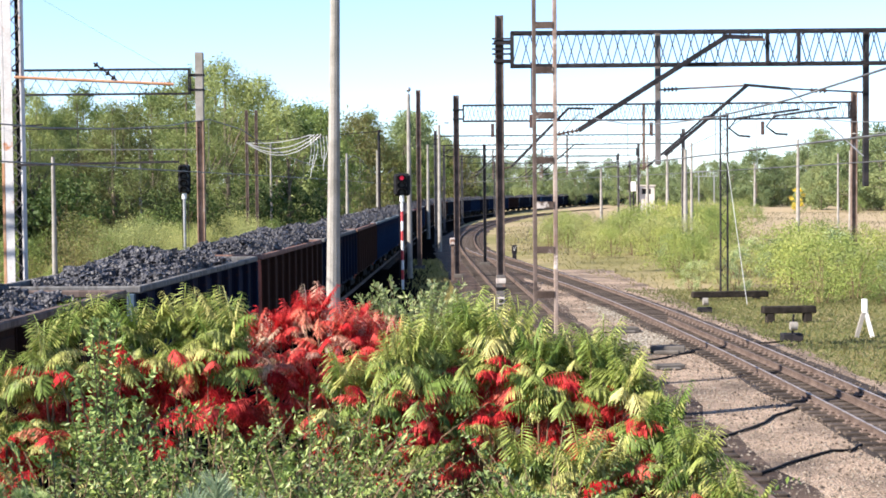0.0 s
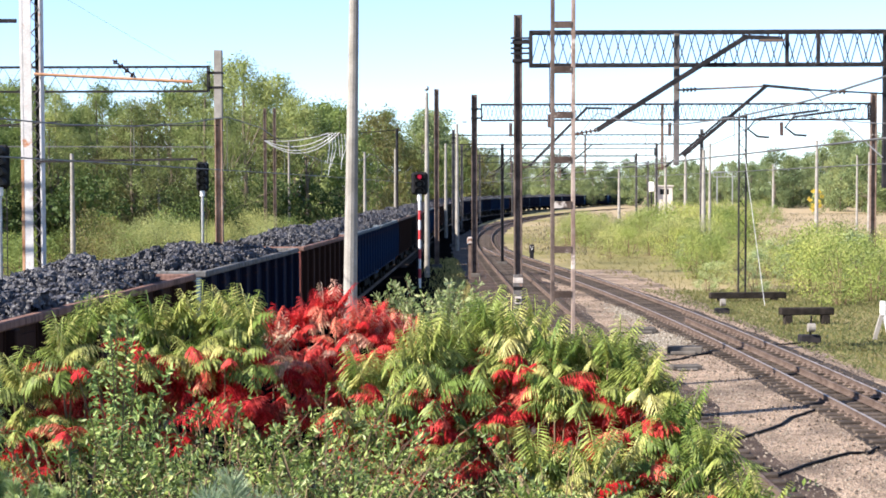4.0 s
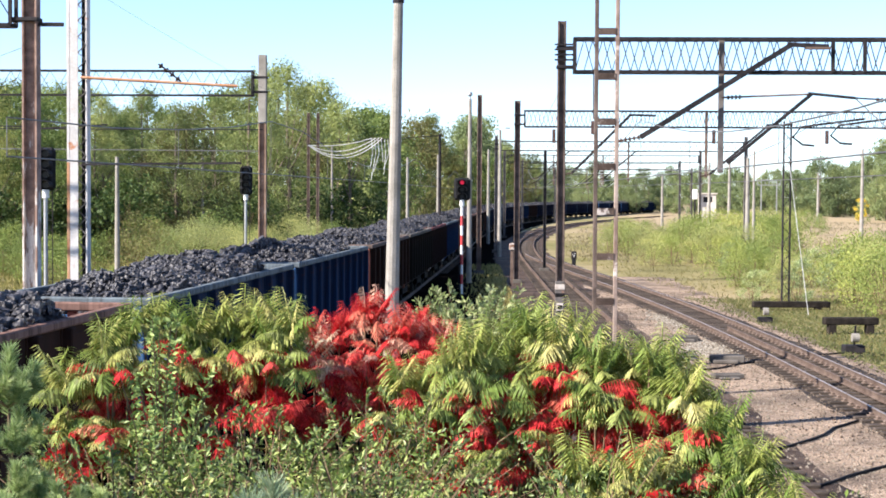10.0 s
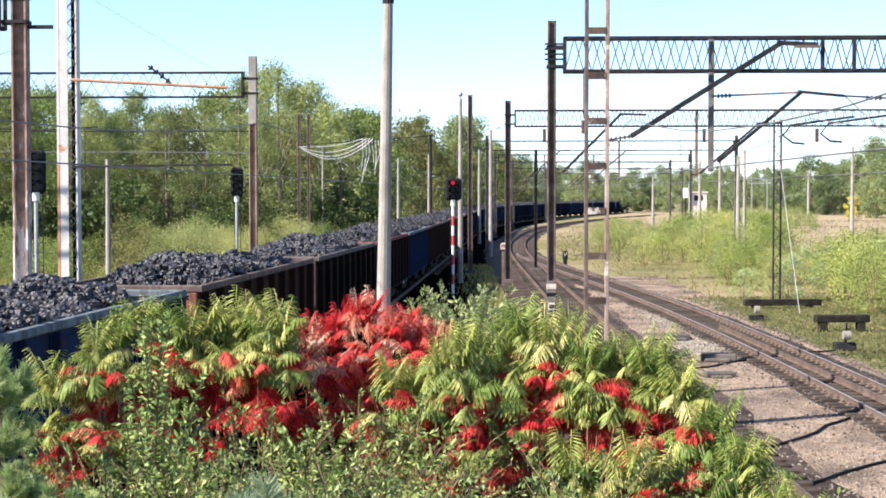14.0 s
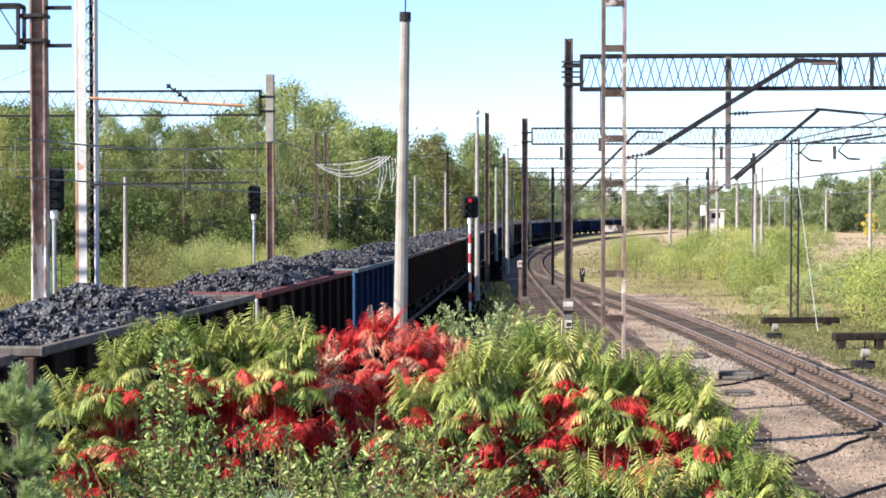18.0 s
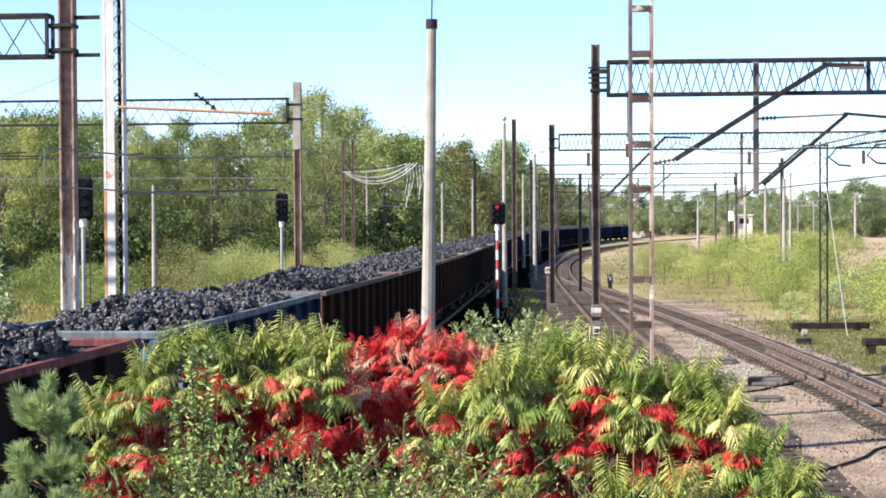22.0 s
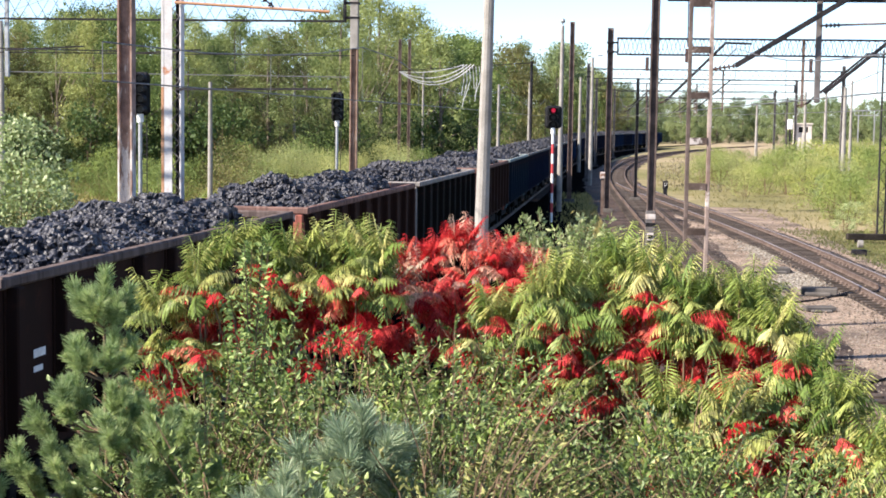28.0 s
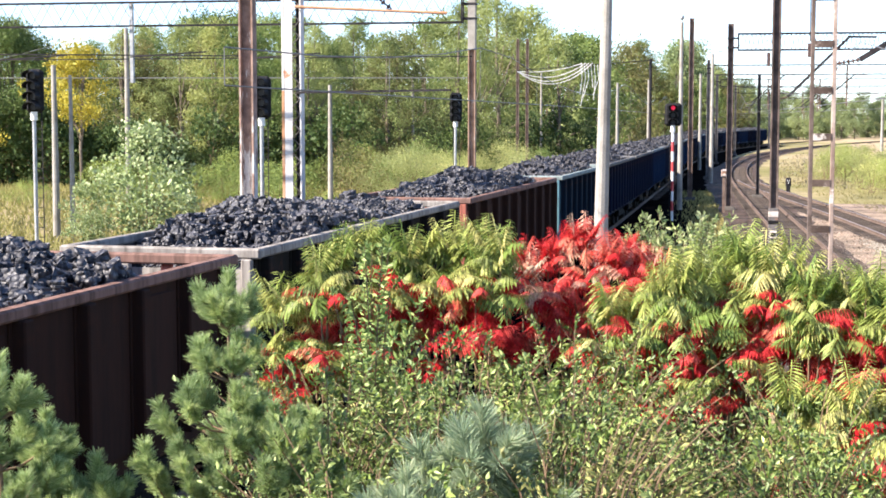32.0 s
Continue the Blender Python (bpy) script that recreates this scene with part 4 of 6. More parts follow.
    lamp_pole(-2.68, 36.0, 9.95, "tall bare concrete lighting pole with steel cap", head="spike", w=0.25, lean=(0, 1.0))
    signal(-2.15, 80.0, 6.05, "red-lit colour light signal on red and white banded mast", 3, lit=2, banded=True)
    lamp_pole(-1.98, 90.0, 11.0, "slim concrete pole with globe lamp", head="globe", w=0.22)
    lamp_pole(-1.55, 163.0, 10.2, "slim concrete lamp pole by the curve", head="none", w=0.26)
    lamp_pole(-0.25, 128.0, 10.8, "slim concrete pole with arm lamp", head="arm", w=0.24)
    steel_post(-1.55, 100.0, 11.9, "tall brown rusty mast near the coal train", w=0.26, material=STEELRUST)
    steel_post(2.9, 104.0, 8.4, "slim dark mast between the tracks", w=0.16)
    a = channel_mast(13.6, 73.0, 8.9, 0.34, STEELDARK, "dark lattice anchor mast standing in scrub", name="anchor_mast")
    part("guy_wire", bar((0.1, 0, 6.9), (-0.5, -8.0, 0.25), 0.03, None, 6), PALEWIRE, a)
    for x, y, h, w in ((37.4, 159, 10.3, 0.3), (20.9, 130, 8.6, 0.3), (21.6, 131, 9.2, 0.2), (27.3, 260, 8.9, 0.36), (44.5, 170, 9.0, 0.2), (34.6, 255, 11.0, 0.4), (37.2, 250, 11.5, 0.4), (62, 300, 10, 0.4), (48, 178, 9.5, 0.25)):
        lamp_pole(x, y, h, "weathered concrete pole in the meadow", head="none", w=w)
    # beyond the train, on the far side of the yard
    t = portal(62.0, -9.9, -44.0, 10.03, 1.0, "rusty lattice portal on the far side of the train", 28, 10.6, w=0.26, m0=RUSTPOST, chord=0.06)
    for x, z in ((-19.7, 6.5), (-24.7, 6.6), (-31.0, 6.5)):
        drop_tube(t, x, 62.0, z, 10.0, GALV)
        part("level_arm", bar((x, 61.8, z + 1.1), (x + 3.4, 61.8, z + 1.3), 0.06), STEELDARK, t)
    part("pale_post_top", box((-10.06, 61.84, 7.9), (-9.74, 62.16, 10.7), 0.01), CONCRETE, t)
    part("cross_wire", bar((-43, 62, 7.62), (-9.9, 62, 7.63), 0.045), STEELDARK, t)
    part("cross_wire", bar((-43, 62, 6.9), (-9.9, 62, 6.75), 0.035), WIRE, t)
    t = portal(36.5, -11.5, -42.0, 10.05, 1.0, "peeling white and rust-brown portal with lattice girder", 24, 12.4, w=0.32, m0=WHITEWASHED, chord=0.08)
    part("girder_stub", bar((-11.4, 36.5, 10.0), (-10.7, 36.5, 10.0), 0.09), STEELDARK, t)
    part("girder_stub", bar((-11.4, 36.5, 9.08), (-10.7, 36.5, 9.08), 0.09), STEELDARK, t)
    part("cross_wire", bar((-41, 36.5, 7.0), (-11.5, 36.5, 6.6), 0.03), STEELDARK, t)
    t = plated_mast(-11.3, 40.0, 12.6)
    part("cantilever_tube", bar((0.1, -0.25, 8.35), (4.3, -0.4, 8.12), 0.08, None, 10), ORANGERUST, t)
    insulator(t, (2.2, -0.33, 8.7), (2.8, -0.36, 8.25), 4)
    part("cross_bar", bar((0.1, -0.2, 6.05), (4.4, -0.4, 6.1), 0.06), STEELDARK, t)
    signal(-13.5, 79.0, 6.6, "unlit colour light signal on a pale mast", 4)
    signal(-16.2, 53.0, 6.75, "unlit colour light signal behind a rusty post", 4)
    signal(-23.6, 50.0, 6.95, "unlit colour light signal in the scrub", 4)
    for x, y, h, w in ((-27.4, 60, 7.6, 0.22), (-26.8, 60.3, 7.2, 0.16), (-32.2, 80, 10.4, 0.24), (-19.3, 75, 7.1, 0.2), (-8.2, 130, 8.5, 0.22), (-6.0, 140, 9, 0.22), (-17, 150, 10, 0.2), (-24, 120, 9, 0.2)):
        lamp_pole(x, y, h, "weathered concrete pole at the wood's edge", head="none", w=w)
    for x in (-14.2, -13.5):
        steel_post(x, 110.0, 11.2, "thin rusty mast against the trees", w=0.16, material=STEELRUST)
    w = thing("hanging_cables", "tangle of pale slack cables hanging between masts", "cable")
    part("cable_beam", bar((-14.4, 110, 8.6), (-4.5, 110, 9.3), 0.05), STEELDARK, w)
    for i, d in enumerate((0.25, 0.7, 1.0, 1.2)):
        tube("cable", sag((-14.2, 110 - i * 0.1, 8.55), (-9.5 + i * 0.25, 110 - i * 0.1, 9.1), d), 0.035, PALEWIRE, w)
    rr = random.Random(9)
    for i in range(9):
        x = -9.6 + i * 0.24
        tube("cable", [(x, 110, 9.05), (x + 0.1, 110, 8.0), (x + rr.uniform(-0.3, 0.2), 110, 9.0 - rr.uniform(1.5, 3.2))], 0.028, PALEWIRE, w)
    for x in (-8.2, -4.6):
        part("cable_post", bar((x, 110.2, -0.3), (x, 110.2, 9.4), 0.2, None, 8), STEELDARK, w)


def build_wires():
    """Contact and messenger wires over each track, with droppers."""
    for name, line, lo in (("middle", MID_LINE, 0), ("right", RIGHT_LINE, 0), ("coal", TRAIN_LINE[262:], 0)):
        w = thing("overhead_line", "overhead contact and messenger wires with droppers", "overhead wire")
        pts = [(float(np.interp(y, line[:, 1], line[:, 0])), y) for y in np.arange(line[0, 1] + 1, min(line[-1, 1], 300), 5.0)]
        tube("contact_wire", [(x, y, 5.55) for x, y in pts], 0.014, WIRE, w)
        tube("messenger_wire", [(x, y, 6.15 + 1.1 * abs(((y / 45.0) % 1) * 2 - 1) ** 2) for x, y in pts], 0.014, WIRE, w)
        for x, y in pts[::2]:
            part("dropper", bar((x, y, 5.55), (x, y, 6.15 + 1.1 * abs(((y / 45.0) % 1) * 2 - 1) ** 2), 0.012), WIRE, w)
    w = thing("feeder_wires", "long slack feeder wires between the portals", "overhead wire")
    for a, b, d in (((12.6, 45, 6.2), (24.5, 90, 7.6), 0.3), ((24.5, 90, 7.6), (44, 150, 9), 0.5), ((13.6, 73, 7.4), (37.4, 60, 8.2), 0.2), ((1.72, 45, 8.2), (0.85, 90, 8.0), 0.5),
                    ((0.85, 90, 8.0), (-0.6, 138, 8.0), 0.5), ((10.3, 45, 6.6), (9.2, 90, 6.6), 0.4), ((6.4, 45, 6.0), (4.2, 90, 6.4), 0.2), ((13.6, 73, 8.4), (21.6, 131, 8.6), 0.4),
                    ((-11.3, 40, 10.6), (-8.3, 56, 8.6), 0.1), ((-34, 62, 7.2), (-11.5, 36.5, 8.6), 0.4)):
        tube("wire", sag(a, b, d), 0.004 if d == 0.1 else 0.007, PALEWIRE if d == 0.2 else WIRE, w)


def loose_stones(name, label, spots, rng, lo, hi, material, z):
    """Angular stones strewn on a bed, joined as one object."""
    q = np.array([(1, 0, 0), (-1, 0, 0), (0, 1, 0), (0, -1, 0), (0, 0, 1), (0, 0, -1)], float)
    f = np.array([(0, 2, 4), (2, 1, 4), (1, 3, 4), (3, 0, 4), (2, 0, 5), (1, 2, 5), (3, 1, 5), (0, 3, 5)])
    n = len(spots)
    size = lo + (hi - lo) * rng.random((n, 1, 1)) ** 2
    v = q[None] * size * rng.uniform(0.6, 1.3, (n, 6, 3))
    a = rng.uniform(0, 6.28, n)
    c, s_ = np.cos(a)[:, None], np.sin(a)[:, None]
    v = np.stack([v[..., 0] * c - v[..., 1] * s_, v[..., 0] * s_ + v[..., 1] * c, v[..., 2] * 0.8], -1)
    v += np.concatenate([spots, np.full((n, 1), z)], 1)[:, None]
    fs = (f[None] + (np.arange(n) * 6)[:, None, None]).reshape(-1, 3)
    tagged(part(name, mesh_np(name, v.reshape(-1, 3), fs), material), label, "stones", kind="stuff")


def build_yard_things():
    """Small things lying or standing along the tracks."""
    r = np.random.default_rng(17)
    y = 23 + 48 * r.random(7000) ** 1.3
    x = np.interp(y, MID_LINE[:, 1], MID_LINE[:, 0]) + 1.3 + 3.6 * r.random(7000)
    loose_stones("loose_gravel", "loose pale crushed stone between the tracks", np.stack([x, y], 1), r, 0.014, 0.048, PALESTONE, -0.235)
    y = 23 + 60 * r.random(7000)
    x = np.interp(y, RIGHT_LINE[:, 1], RIGHT_LINE[:, 0]) + r.normal(size=7000) * 1.3
    loose_stones("dark_ballast_stones", "dark oily ballast stones along the track", np.stack([x, y], 1), r, 0.016, 0.05, DARKSTONE, -0.21)
    n = 1500
    y = np.concatenate([r.normal(64.0, 2.2, n), r.normal(52.0, 1.6, n)])
    x = np.concatenate([r.normal(7.2, 0.40, n), r.normal(7.0, 0.5, n)])
    loose_stones("rubble", "pale broken concrete rubble spilled on the gravel", np.stack([x, y], 1), r, 0.018, 0.07, RUBBLE, -0.225)
    for x, y, sx, sy, h, rz in ((6.6, 54.6, 0.9, 0.45, 0.22, 10), (7.1, 47.8, 1.1, 0.55, 0.24, -6), (6.5, 43.6, 0.9, 0.4, 0.14, 12), (6.0, 48.6, 0.5, 0.5, 0.16, 30)):
        t = thing("cable_trough_slab", "grey concrete trough cover slab on gravel", "concrete slab", pose(x, y, -0.235, 0, 0, rz), group="trough slabs")
        part("slab", box((-sx / 2, -sy / 2, 0), (sx / 2, sy / 2, h), 0.03), SLAB, t)
        part("lower_slab", box((-sx / 2 + 0.1, -sy / 2 - 0.25, 0), (sx / 2 - 0.2, -sy / 2 - 0.02, h * 0.5), 0.03), SLAB, t)
    rr = random.Random(4)
    # wavering black lines drawn across the gravel
    for (x0, y0), (x1, y1) in (((4.9, 44.4), (8.3, 47.9)), ((5.1, 30.4), (8.3, 35.2)), ((5.3, 27.0), (8.4, 30.2)), ((8.4, 47.9), (11.4, 50.8)), ((5.4, 53.9), (7.2, 55.2))):
        pts = [(x0 + (x1 - x0) * i / 8, y0 + (y1 - y0) * i / 8 + rr.uniform(-0.25, 0.25), -0.20) for i in range(9)]
        tagged(tube("ground_cable", pts, 0.03, BLACK), "thick black line across the gravel", "cable")
    t = thing("point_lever", "white-weighted point lever on dark base", "point lever", pose(11.9, 51.5, -0.28))
    part("base", box((-0.35, -0.25, 0), (0.35, 0.25, 0.28), 0.03), STEELDARK, t)
    part("weight", bar((-0.12, -0.3, 0.55), (0.12, -0.3, 0.55), 0.30, None, 14), CONCRETE, t)
    part("lever", bar((0, -0.1, 0.2), (0, -0.3, 0.95), 0.06), STEELDARK, t)
    t = thing("point_lever", "small point lever with pale weight", "point lever", pose(11.0, 63.5, -0.28))
    part("base", box((-0.3, -0.2, 0), (0.3, 0.2, 0.25), 0.03), STEELDARK, t)
    part("weight", bar((-0.1, -0.22, 0.5), (0.1, -0.22, 0.5), 0.32, None, 14), CONCRETE, t)
    for x, y, L, z in ((13.4, 58.5, 2.1, 0.38), (13.4, 70.5, 3.6, 0.15)):
        t = thing("timber_bench", "dark tarred beam laid on two blocks", "timber beam", pose(x, y, -0.28, 0, 0, 4))
        part("beam", box((-L / 2, -0.2, z), (L / 2, 0.2, z + 0.28), 0.03), TARRED, t)
        for k in (-1, 1):
            part("block", box((k * L * 0.35 - 0.15, -0.18, -0.1), (k * L * 0.35 + 0.15, 0.18, z), 0.02), TARRED, t)
    t = thing("track_marker", "white wedge-shaped track marker post", "marker post", pose(14.7, 52.6, -0.28))
    for k in (-1, 1):
        part("leg", bar((k * 0.28, 0, 0), (0, 0, 1.0), 0.13), WHITEPAINT if k > 0 else CONCRETE, t)
    part("top", box((-0.09, -0.08, 0.85), (0.09, 0.08, 1.35), 0.02), WHITEPAINT, t)
    t = thing("dwarf_signal", "small white dwarf signal beside the rails", "railway signal", pose(5.3, 112.0, -0.28))
    part("stand", bar((0, 0, 0), (0, 0, 0.6), 0.3), STEELDARK, t)
    part("face", box((-0.2, -0.12, 0.5), (0.2, 0.1, 1.15), 0.06), STEELDARK, t)
    part("white_mark", bar((-0.11, -0.14, 1.05), (0.0, -0.14, 0.72), 0.09, 0.02), WHITEPAINT, t)
    part("white_mark", bar((0.11, -0.14, 1.05), (0.0, -0.14, 0.72), 0.09, 0.02), WHITEPAINT, t)
    t = thing("relay_cabinet", "pale trackside cabinet on a rusty stand", "cabinet", pose(0.55, 87.5, -0.28))
    part("stand", bar((0, 0, 0), (0, 0, 2.1), 0.16), STEELRUST, t)
    part("cabinet_box", box((-0.15, -0.15, 2.1), (0.15, 0.15, 2.5), 0.03), PEELING, t)
    t = thing("trackside_hut", "small off-white flat-roofed trackside hut", "hut", pose(43.0, 320.0, 2.3))
    part("side_wall", box((-1.7, -1.4, -3.0), (-0.95, 1.4, 3.1)), PLASTER, t)
    part("side_wall", box((0.95, -1.4, -3.0), (1.7, 1.4, 3.1)), PLASTER, t)
    part("front_wall", box((-0.95, -1.4, -3.0), (0.95, -1.15, 1.45)), PLASTER, t)
    part("lintel", box((-0.95, -1.4, 2.6), (0.95, -1.15, 3.1)), PLASTER, t)
    part("back_wall", box((-0.95, 1.1, -3.0), (0.95, 1.4, 3.1)), PLASTER, t)
    win = part("window", box((-0.95, -1.22, 1.45), (0.95, -1.18, 2.6)), DARKHOLE, t)
    part("glazing_bar", box((-0.05, -1.27, 1.45), (0.05, -1.222, 2.6)), PLASTER, win)
    part("roof", box((-1.95, -1.65, 3.1), (1.95, 1.65, 3.38), 0.03), PLASTER, t)
    t = thing("white_tank", "small white tank on a stand by the hut", "tank", pose(40.2, 318.0, 1.7))
    part("shell", box((-0.55, -0.5, 2.6), (0.55, 0.5, 4.7), 0.15), WHITEPAINT, t)
    part("stand", bar((0, 0, -2.4), (0, 0, 2.7), 0.35), STEELDARK, t)
    t = thing("white_kiosk", "pale concrete kiosk beyond the dry field", "kiosk", pose(93.0, 410.0, 0.0))
    part("shell", box((-1.4, -0.6, 2.3), (1.4, 0.6, 4.6), 0.1), CONCRETE, t)
    for x in (-1.1, 0.7):
        part("leg", box((x, -0.4, -0.6), (x + 0.4, 0.4, 2.3)), CONCRETE, t)
    t = thing("distant_gantry", "pale grey lattice gantry beyond the scrub", "gantry", pose(69.0, 395.0, 0.0))
    for z in (8.0, 9.3):
        part("chord", bar((-3.0, 0, z), (3.0, 0, z), 0.2), GALV, t)
    for x in np.arange(-3.0, 3.1, 1.0):
        part("upright", bar((float(x), 0, 8.0), (float(x), 0, 9.3), 0.13), GALV, t)
    for x in (-2.0, 2.0):
        part("post", bar((x, 0, -0.5), (x, 0, 8.0), 0.28), GALV, t)


build_ground()
rng = np.random.default_rng(3)
# bed widened so its black colour covers the strip shadowed by the train
tagged(ribbon("ballast_coal_track", TRAIN_LINE[180:], 5.2, 4.4, -0.26, SHADEBED, rng, 0.3), "dusty ballast bed under the coal train, darkened with its shadow", "ballast", kind="structure")
tagged(ribbon("ballast_middle", MID_LINE, 2.6, 1.5, -0.235, RUSTBED, rng, 0.5), "rust-brown ballast bed of the middle track, part shade in its colour", "ballast", kind="structure")
tagged(ribbon("yard_gravel", np.array([(6.6 - 0.02 * y, y, -0.02) for y in np.arange(4, 100, 1.0)]), 2.6, 5.6, -0.25, GRAVEL, rng, 0.7), "pale gravel and coal dust between the tracks", "gravel", kind="structure")
tagged(ribbon("ballast_right", RIGHT_LINE, 1.2, 1.5, -0.22, OILY, rng, 0.2), "dark oily ballast under the worn track", "ballast", kind="structure")
track("coal_track", TRAIN_LINE[200:700], "railway track under the coal train", rng, 100, 150, head=UNDERSHADE)
track("middle_track", MID_LINE[:420], "rusty little-used railway track curving away", rng, 20, 170, head=RUSTYRAIL)
track("right_track", RIGHT_LINE, "railway track with timber sleepers and worn rails", rng, 22, 128)
turnout = thing("switch_rail", "rusty diverging switch rail inside the track", "rail", kind="structure")
rail(np.array([(8.72 + 0.0445 * i, 58.5 - i, -0.0445) for i in range(0, 42)]), 0.0, turnout, "", RUSTYRAIL)
build_train()
build_masts()
build_wires()
build_yard_things()


# ---- trees and scrub ----
def crown_points(rng, n, h, r, base, m=26, fill=0.4):
    """Leaf places gathered in clumps on an uneven crown."""
    t = rng.random(m)
    a = rng.uniform(0, 6.28, m)
    rad = r * np.sqrt(rng.random(m)) * (0.12 + 0.98 * np.sin(np.pi * np.clip(t * 0.86 + 0.12, 0, 1)))
    cz = base + (h * 0.93 - base) * t
    c = np.stack([rad * np.cos(a), rad * np.sin(a), cz], 1)
    chosen = rng.integers(0, m, n)
    off = rng.normal(size=(n, 3))
    off /= np.linalg.norm(off, axis=1)[:, None]
    size = (r * rng.uniform(0.22, 0.46, m))[chosen]
    return c[chosen] + off * (size * rng.random(n) ** fill)[:, None] * np.array([1, 1, 0.8]), c


def tube_data(pts, r0, r1, k=5):
    pts = [Vector(p) for p in pts]
    n = len(pts)
    vs, fs = [], []
    for i, p in enumerate(pts):
        d = (pts[min(i + 1, n - 1)] - pts[max(i - 1, 0)]).normalized()
        u = d.cross(Vector((0.31, 0.2, 0.1)) if abs(d.z) > 0.7 else Vector((0, 0, 1))).normalized()
        w = d.cross(u)
        r = r0 + (r1 - r0) * i / (n - 1)
        vs += [tuple(p + (u * math.cos(2 * math.pi * j / k) + w * math.sin(2 * math.pi * j / k)) * r) for j in range(k)]
    for i in range(n - 1):
        fs += [(i * k + j, i * k + (j + 1) % k, (i + 1) * k + (j + 1) % k, (i + 1) * k + j) for j in range(k)]
    return vs, fs


def joined(name, pieces, material, parent):
    vs, fs = [], []
    for v, f in pieces:
        o = len(vs)
        vs += v
        fs += [tuple(i + o for i in q) for q in f]
    return part(name, mesh_np(name, vs, fs), material, parent)


def build_tree(name, label, h, r, base, mat_, n, leaf, seed, group="", m=26):
    rng = np.random.default_rng(seed)
    t = thing(name, label, "tree", group=group)
    pts, clumps = crown_points(rng, n, h, r, base, m)
    pieces = [tube_data([(0, 0, -0.5), (0.01 * h, 0, h * 0.3), (-0.1, 0.1, h * 0.6), (0, 0, h * 0.9)], h * 0.014, h * 0.003, 7)]
    for c in clumps[:14]:
        z0 = max(h * 0.2, c[2] * 0.6)
        pieces.append(tube_data([(0, 0, z0), (c[0] * 0.5, c[1] * 0.5, (z0 + c[2]) / 2 + 0.2), tuple(c)], h * 0.005, h * 0.001, 4))
    joined("trunk", pieces, BARK, t)
    inner = clumps[rng.integers(0, m, n // 7)] + rng.normal(size=(n // 7, 3)) * r * 0.09
    v, f = leaves(np.concatenate([pts, inner]), np.concatenate([np.full((n, 1), leaf), np.full((n // 7, 1), leaf * 1.7)]), rng, aspect=1.1, three=True)
    part("crown", mesh_np("crown", v, f), mat_, t)
    return t


def build_shrub(name, label, h, r, mat_, n, leaf, seed, group="", aspect=0.6, m=26):
    rng = np.random.default_rng(seed)
    t = thing(name, label, "shrub", group=group)
    pts, clumps = crown_points(rng, n, h, r, h * 0.05, m, 0.33)
    joined("stem", [tube_data([(c[0] * 0.1, c[1] * 0.1, -0.4), (c[0] * 0.4, c[1] * 0.4, c[2] * 0.6), tuple(c)], 0.02, 0.004, 4) for c in clumps[:12]], TWIG, t)
    v, f = leaves(pts, leaf, rng, aspect=aspect)
    part("foliage", mesh_np("foliage", v, f), mat_, t)
    return t


def build_spray(name, label, h, r, mat_, stems, per, leaf, seed, group="", aspect=0.36, low=0.5):
    """A bush of arching stems set with paired leaves."""
    rng = np.random.default_rng(seed)
    t = thing(name, label, "shrub", group=group)
    pts, dirs, wood = [], [], []
    for i in range(stems):
        a = rng.uniform(0, 6.28)
        out = np.array([math.cos(a), math.sin(a), 0])
        side = np.array([-out[1], out[0], 0])
        R, H = r * rng.uniform(0.25, 1.15), h * rng.uniform(low, 1.06)
        u = np.linspace(0, 1, per)[:, None]
        bend = rng.uniform(-0.3, 0.3)
        line = out * R * u ** 1.6 + side * bend * u ** 2 + np.array([0, 0, H]) * (u * 1.35 - 0.42 * u ** 3) / 0.93
        d = np.gradient(line, axis=0)
        d /= np.linalg.norm(d, axis=1)[:, None]
        keep = u[:, 0] > 0.3
        for g in (-1, 1):
            q = np.cross(d, rng.normal(size=3))
            q /= np.linalg.norm(q, axis=1)[:, None]
            dd = d * 0.5 + q * g + rng.normal(size=d.shape) * 0.35
            dd /= np.linalg.norm(dd, axis=1)[:, None]
            pts.append((line + dd * leaf * rng.uniform(0.4, 1.1, (per, 1)))[keep])
            dirs.append(dd[keep])
        wood.append(tube_data([tuple(p) for p in line[::max(1, per // 4)]], 0.011, 0.003, 3))
    joined("stem", wood, TWIG, t)
    v, f = leaves(np.concatenate(pts), leaf, rng, aspect=aspect, along=np.concatenate(dirs))
    part("foliage", mesh_np("foliage", v, f), mat_, t)
    return t


def scatter(proto, spots, rng):
    """Set a thing and its copies at places x, y, each with its own size, clear of the coal track."""
    spots = [p for p in spots if abs(p[0] - train_x(p[1])) > 5.5 or p[1] > 320]
    for i, (x, y, k) in enumerate(spots):
        m = pose(x, y, float(ground_height(x, y)), 0, 0, rng.uniform(0, 360))
        o = proto if i == 0 else copy_thing(proto, m)
        o.matrix_basis = m
        o.scale = (k * rng.uniform(0.88, 1.12), k * rng.uniform(0.88, 1.12), k)


def at_angle(az, d):
    return d * math.sin(radians(az)), d * math.cos(radians(az))


# height angle of the tree tops against the sky, by bearing
SKY_AZ = (-29, -26, -24.5, -22, -18, -16, -13, -11.3, -10, -8.6, -7.1, -6, -4, -1.8, -0.2, 1.2, 5, 9, 11.5, 13, 14.5, 18)
